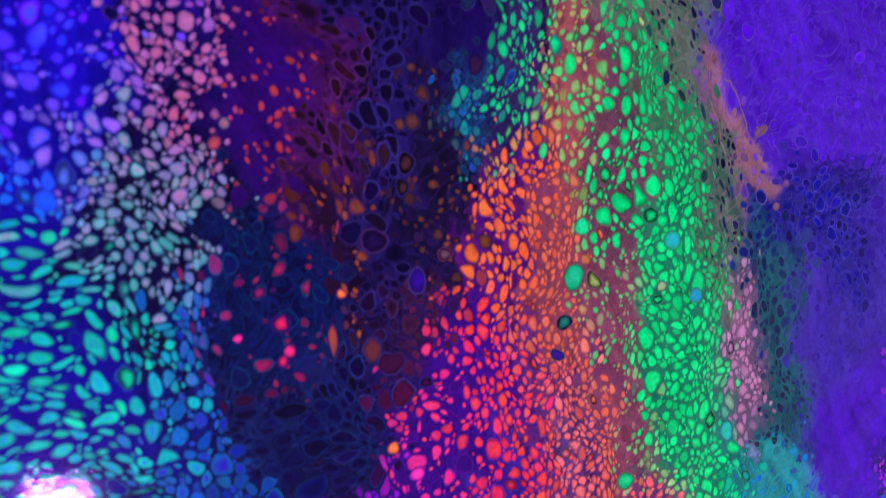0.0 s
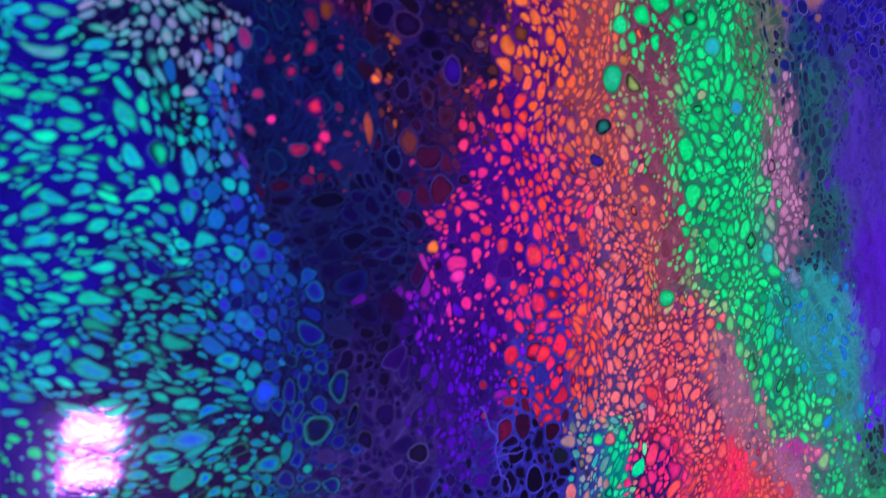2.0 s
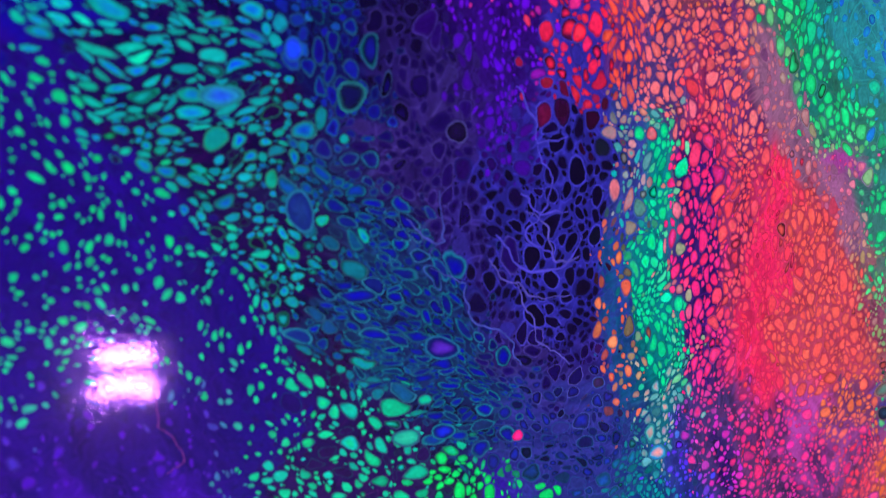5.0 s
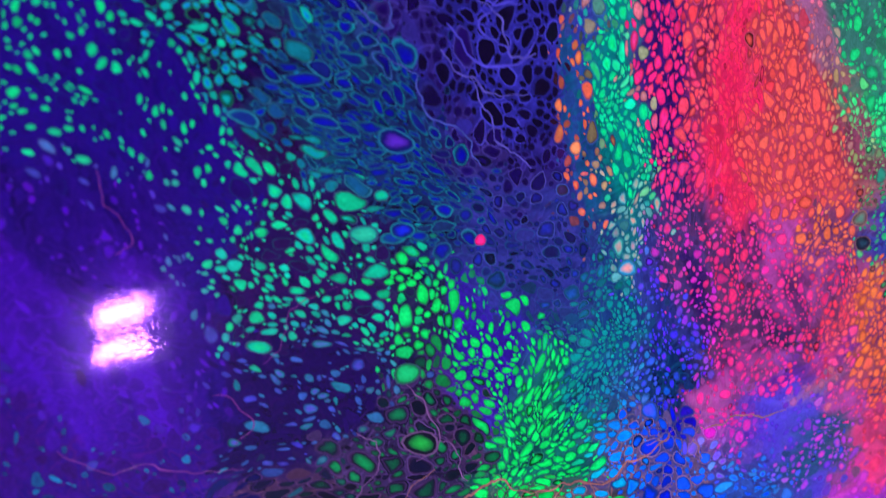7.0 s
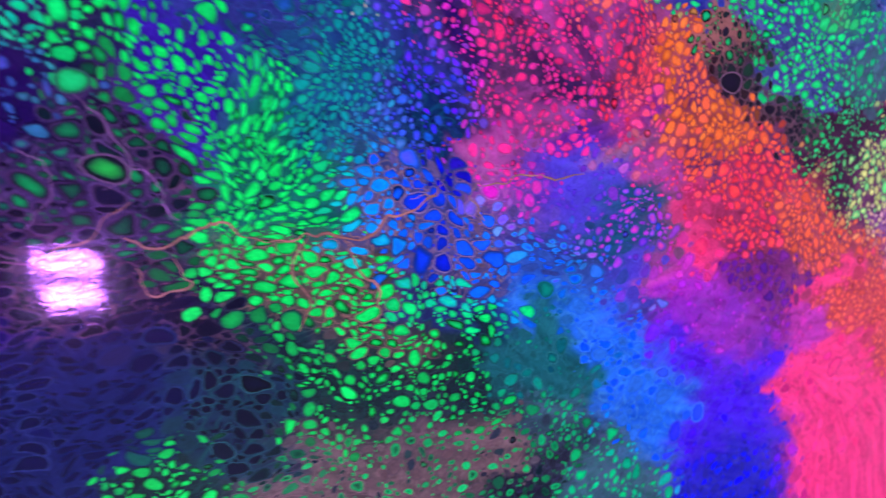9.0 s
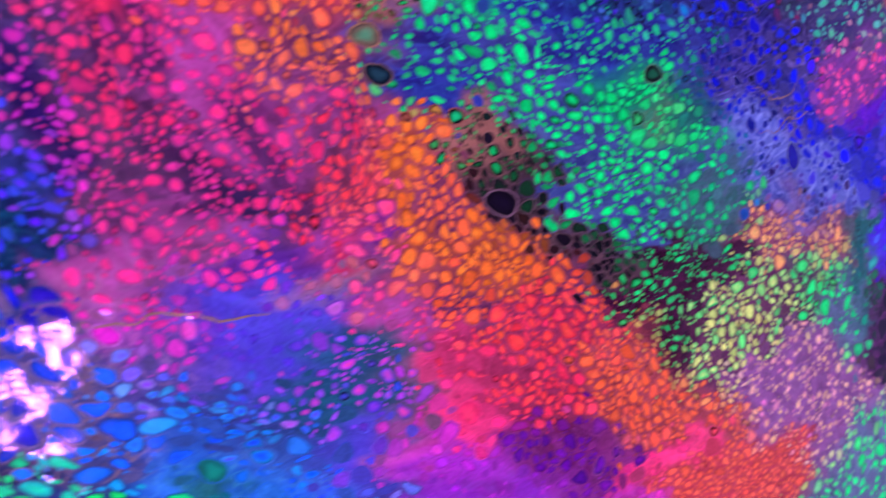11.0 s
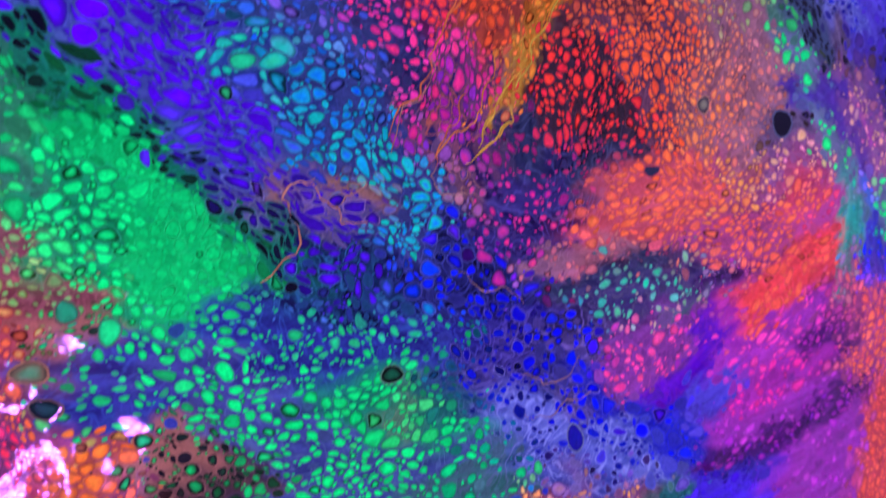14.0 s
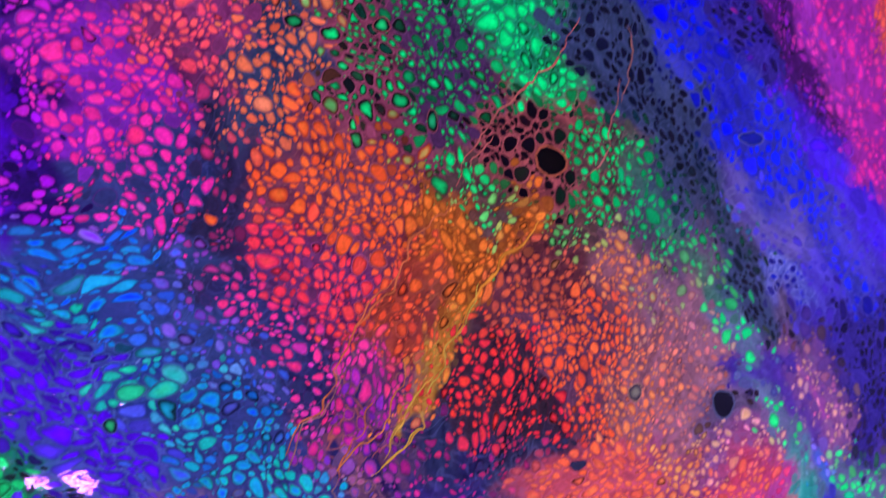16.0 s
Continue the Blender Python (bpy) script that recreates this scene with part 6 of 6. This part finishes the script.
def big_mesh(name, verts, colours, faces):
    n, per = verts.shape[:2]
    mesh = bpy.data.meshes.new(name)
    mesh.vertices.add(n * per)
    mesh.vertices.foreach_set("co", verts.astype(np.float32).ravel())
    sizes = np.array([len(f) for f in faces], np.int32)
    one = np.concatenate([np.array(f) for f in faces])
    loops = (one[None] + per * np.arange(n)[:, None]).ravel().astype(np.int32)
    mesh.loops.add(len(loops))
    mesh.loops.foreach_set("vertex_index", loops)
    starts = np.r_[0, np.cumsum(np.tile(sizes, n))[:-1]].astype(np.int32)
    mesh.polygons.add(len(starts))
    mesh.polygons.foreach_set("loop_start", starts)
    mesh.update(calc_edges=True)
    mesh.polygons.foreach_set("use_smooth", np.ones(len(starts), bool))
    mesh.materials.append(CELL)
    flat = colours.reshape(-1, 3)
    coloured(mesh, flat, np.clip(flat * 0.72, 0, 1))
    return mesh


(verts, colours, faces, size, cx, cy), (verts_b, colours_b, faces_b, *_) = build_cells()
inside = (cx > 0.02) & (cx < 0.5) & (cy > -0.36) & (cy < 0.05)
order = np.argsort(-(size * inside))[:240]
single = np.zeros(len(size), bool)
single[order] = True
for name, some in (("cell_lacing", (verts[~single], colours[~single], faces)), ("cell_froth", (verts_b, colours_b, faces_b))):
    rest = new(name, big_mesh(name, *some))
    rest.parent = painting
    tagged(rest, "thousands of small bright cells in the pour", kind="stuff")
for n in order:
    base = Vector(verts[n, -1])
    ob = new("paint_cell", big_mesh("paint_cell", verts[n : n + 1] - np.array(base), colours[n : n + 1], faces))
    ob.location, ob.parent = base, painting


def marked_cell(x, y, rx, ry, lie, body, core, edge, lacing):
    """One cell that stands out from the froth, drawn over it: place, half sizes (millimetres) and the way it lies."""
    rng = np.random.RandomState(int(abs(x * 31 + y * 17)) % 9999)
    c, s = math.cos(radians(lie)), math.sin(radians(lie))
    metric = np.array([[c / rx, s / rx, -s / ry, c / ry]]) * 1000
    ang = np.arange(SPOKES) * 2 * np.pi / SPOKES
    paints = [np.array([linear(k)]) for k in (lacing, lacing, edge, body, core)]
    paints[0], paints[1] = 0.4 * paints[0], 0.75 * paints[1]
    v, col = domes(np.array([x / 1000]), np.array([y / 1000]), np.ones(1), metric, np.ones((1, SPOKES)), np.stack([np.cos(ang), np.sin(ang)], 1), paints, LEVELS_BIG, rng, still=True)
    v[:, :, 2] += 0.00003
    base = Vector(v[0, -1])
    ob = new("paint_cell", big_mesh("paint_cell", v - np.array(base), col, dome_faces(SPOKES, 5)))
    ob.location, ob.parent = base, painting


marked_cell(126.5, -14.2, 3.38, 3.57, -0, '14be6e', '28c882', '0a1420', 'a0505f')
marked_cell(124.8, -25.0, 2.59, 2.12, -2, '12202d', '1e8264', '0a0a1e', 'aa5a64')
marked_cell(123.6, -32.7, 2.63, 1.46, -27, '281e64', '3c1482', '0f0a28', 'c8735a')
marked_cell(148.4, -66.5, 3.00, 2.66, 9, '1eb464', '1edc78', '0f1414', 'b4646e')
marked_cell(56.0, -23.0, 2.14, 2.10, -2, '3c0a50', 'fa2850', '1e0532', '3c1e78')
marked_cell(58.0, -28.6, 1.36, 1.33, -3, 'e62864', 'fa3278', '280a3c', '3c1e78')
marked_cell(56.8, -30.5, 1.35, 1.59, -3, '5a0a46', 'eb285a', '1e0532', '3c1e78')
marked_cell(47.6, -25.6, 1.02, 0.94, -2, 'fa2878', 'ff3c8c', '280a50', '321e82')
marked_cell(82.2, -50.8, 1.48, 1.66, -6, 'fa6e28', 'ff8c32', '320f46', '5a2882')
marked_cell(68.2, -17.3, 1.14, 1.08, -1, 'fa5a28', 'ff8c3c', '280a32', '5a2d6e')
marked_cell(74.7, -6.5, 3.15, 2.71, 1, '14052d', '1e0a3c', '0f0523', '5a2d6e')
marked_cell(85.2, -14.8, 3.26, 2.06, -75, '28086e', '320a82', '140537', '5a3c82')
marked_cell(91.4, -9.1, 1.84, 1.62, 0, '3c0a32', '785050', '1e051e', '8c3c64')
marked_cell(14.0, -0.7, 1.88, 1.92, 2, '1450e6', '1e5aff', '2846c8', '3c50d2')
marked_cell(127.7, -2.4, 2.34, 2.49, 1, '14dc78', '1ee682', '1e5a32', 'a0645f')
marked_cell(156.6, -5.1, 2.99, 2.69, 1, '1ebe96', '28b4b4', '1e8250', '3ca064')
marked_cell(166.5, -19.3, 2.36, 2.10, -1, '28a0a0', '1e96b4', '287864', '50a078')
marked_cell(57.3, -86.7, 3.20, 3.01, -5, '0a0a32', '0f0f46', '1e5a5a', '288c82')
marked_cell(46.6, -77.5, 1.92, 2.18, -4, '1e46c8', '1446ff', '143c96', '2878aa')
marked_cell(32.5, -84.9, 4.05, 2.13, -5, '1e8ca0', '1e50c8', '14505a', '28b4a0')
marked_cell(88.4, -57.3, 2.15, 1.62, -0, 'fa2896', 'ff46a0', '460f6e', '6428a0')
marked_cell(111.8, -76.9, 2.24, 2.40, -3, 'fa1e3c', 'ff3c46', '1e0a32', '4646a0')
marked_cell(45.4, -107.6, 4.60, 2.67, -82, '14286e', '19376e', '142d5a', '288ca0')
marked_cell(80.4, -95.6, 2.60, 2.50, -6, '14082d', '190a37', '0f0523', '5a5096')
marked_cell(94.2, -168.4, 1.71, 1.71, -12, 'fa1e64', 'ff2d82', '1e1464', '3c64a0')
marked_cell(74.4, -161.8, 3.11, 1.97, -21, '0f1e6e', '1428c8', '0f3250', '1e9696')
marked_cell(74.7, -141.9, 4.65, 2.62, -22, '0f0f5a', '5a28aa', '14285a', '28829b')
marked_cell(65.3, -160.8, 3.81, 2.12, -21, '1eb482', '28c88c', '14465a', '3c6e82')
marked_cell(122.5, -151.1, 2.02, 1.84, -9, 'fa8c50', 'ffa05a', '8c4646', '3c6e96')
marked_cell(138.6, -185.9, 3.40, 2.47, -13, '28a0b4', 'ffa082', '1e5a82', '3c8296')
marked_cell(72.2, -196.2, 3.52, 2.88, -17, '14b45a', '14c864', '0a1e1e', '3c6464')
marked_cell(74.2, -215.4, 5.56, 3.24, -37, '0f1423', '1eb43c', '0a0a19', '825a82')
marked_cell(267.9, -235.0, 5.41, 3.88, -22, '0f0514', '14081e', '0a0510', '8c5f73')
marked_cell(320.9, -207.3, 3.55, 2.84, -7, '0a0f0f', '145a3c', '05140f', '649678')
marked_cell(236.2, -200.5, 3.73, 2.67, -14, '0a1423', '1e3c46', '0a0a14', '8c6464')
marked_cell(233.8, -191.8, 4.49, 2.61, -7, '6e5a46', '508c64', '3c2828', 'be7d64')
marked_cell(256.0, -212.0, 2.41, 2.26, -9, '0f1e1e', '14c86e', '140a0f', 'be645a')
marked_cell(242.4, -179.3, 2.67, 3.17, -5, '288c64', '1e9664', '1e3c28', '8c6464')
marked_cell(250.9, -185.0, 2.82, 3.46, -5, '14dc78', '14e678', '1e6e46', '507d6e')
marked_cell(242.5, -210.7, 1.68, 1.39, -10, '5a1e1e', 'a0503c', '1e0a14', 'dc7850')
marked_cell(294.4, -180.1, 1.87, 1.49, -4, '0a0a1e', '0a0a1e', '0a0a14', '3c5a78')
marked_cell(382.1, -238.4, 5.31, 3.19, -78, '1e148c', '14148c', '140f5a', '7d82b4')
marked_cell(405.6, -65.5, 6.02, 4.75, 2, '0a0508', '0f080a', '05030a', 'd2694b')
marked_cell(473.5, -144.6, 5.47, 5.11, -78, '0f0a1e', '0f0a1e', '140f28', '64648c')
marked_cell(436.4, -137.5, 3.18, 3.06, -5, '4b3c46', '827864', '32232d', 'c88c78')
marked_cell(366.2, -55.9, 3.42, 1.93, -85, '0f1e1e', '1eb464', '0a0a0f', 'a0505a')
marked_cell(351.3, -30.7, 2.86, 2.15, 6, '0f1919', '1edc6e', '0a0a0f', 'b4505a')
marked_cell(326.9, -32.3, 2.83, 2.05, 6, '0f1414', '14a050', '0a0a0f', 'a0506e')
marked_cell(318.5, -54.3, 2.94, 2.46, 4, 'e67850', 'fa8c5a', '4b2d3c', '5a506e')
marked_cell(288.0, -63.6, 2.38, 2.51, 3, 'fa2878', 'ff326e', '8c1e6e', '8c3c8c')
marked_cell(488.2, -54.8, 6.67, 2.43, 3, '0f1e8c', '14148c', '0f0f50', '6464b4')
marked_cell(293.6, -124.3, 4.20, 2.36, 11, '1eb49b', '28c88c', '0a1450', '466e96')
marked_cell(286.0, -124.3, 4.06, 2.10, 11, '1eb978', '1ec882', '0a1450', '466e96')
marked_cell(253.7, -113.3, 4.22, 2.51, -6, '6400f0', '5f00e6', '4600aa', '5064aa')
marked_cell(281.6, -131.7, 1.84, 1.87, -3, '0f1e32', '28b464', '0a0f28', '50649b')
marked_cell(251.6, -118.8, 3.33, 2.68, -2, '6400f0', '5a00dc', '4600aa', '5064aa')
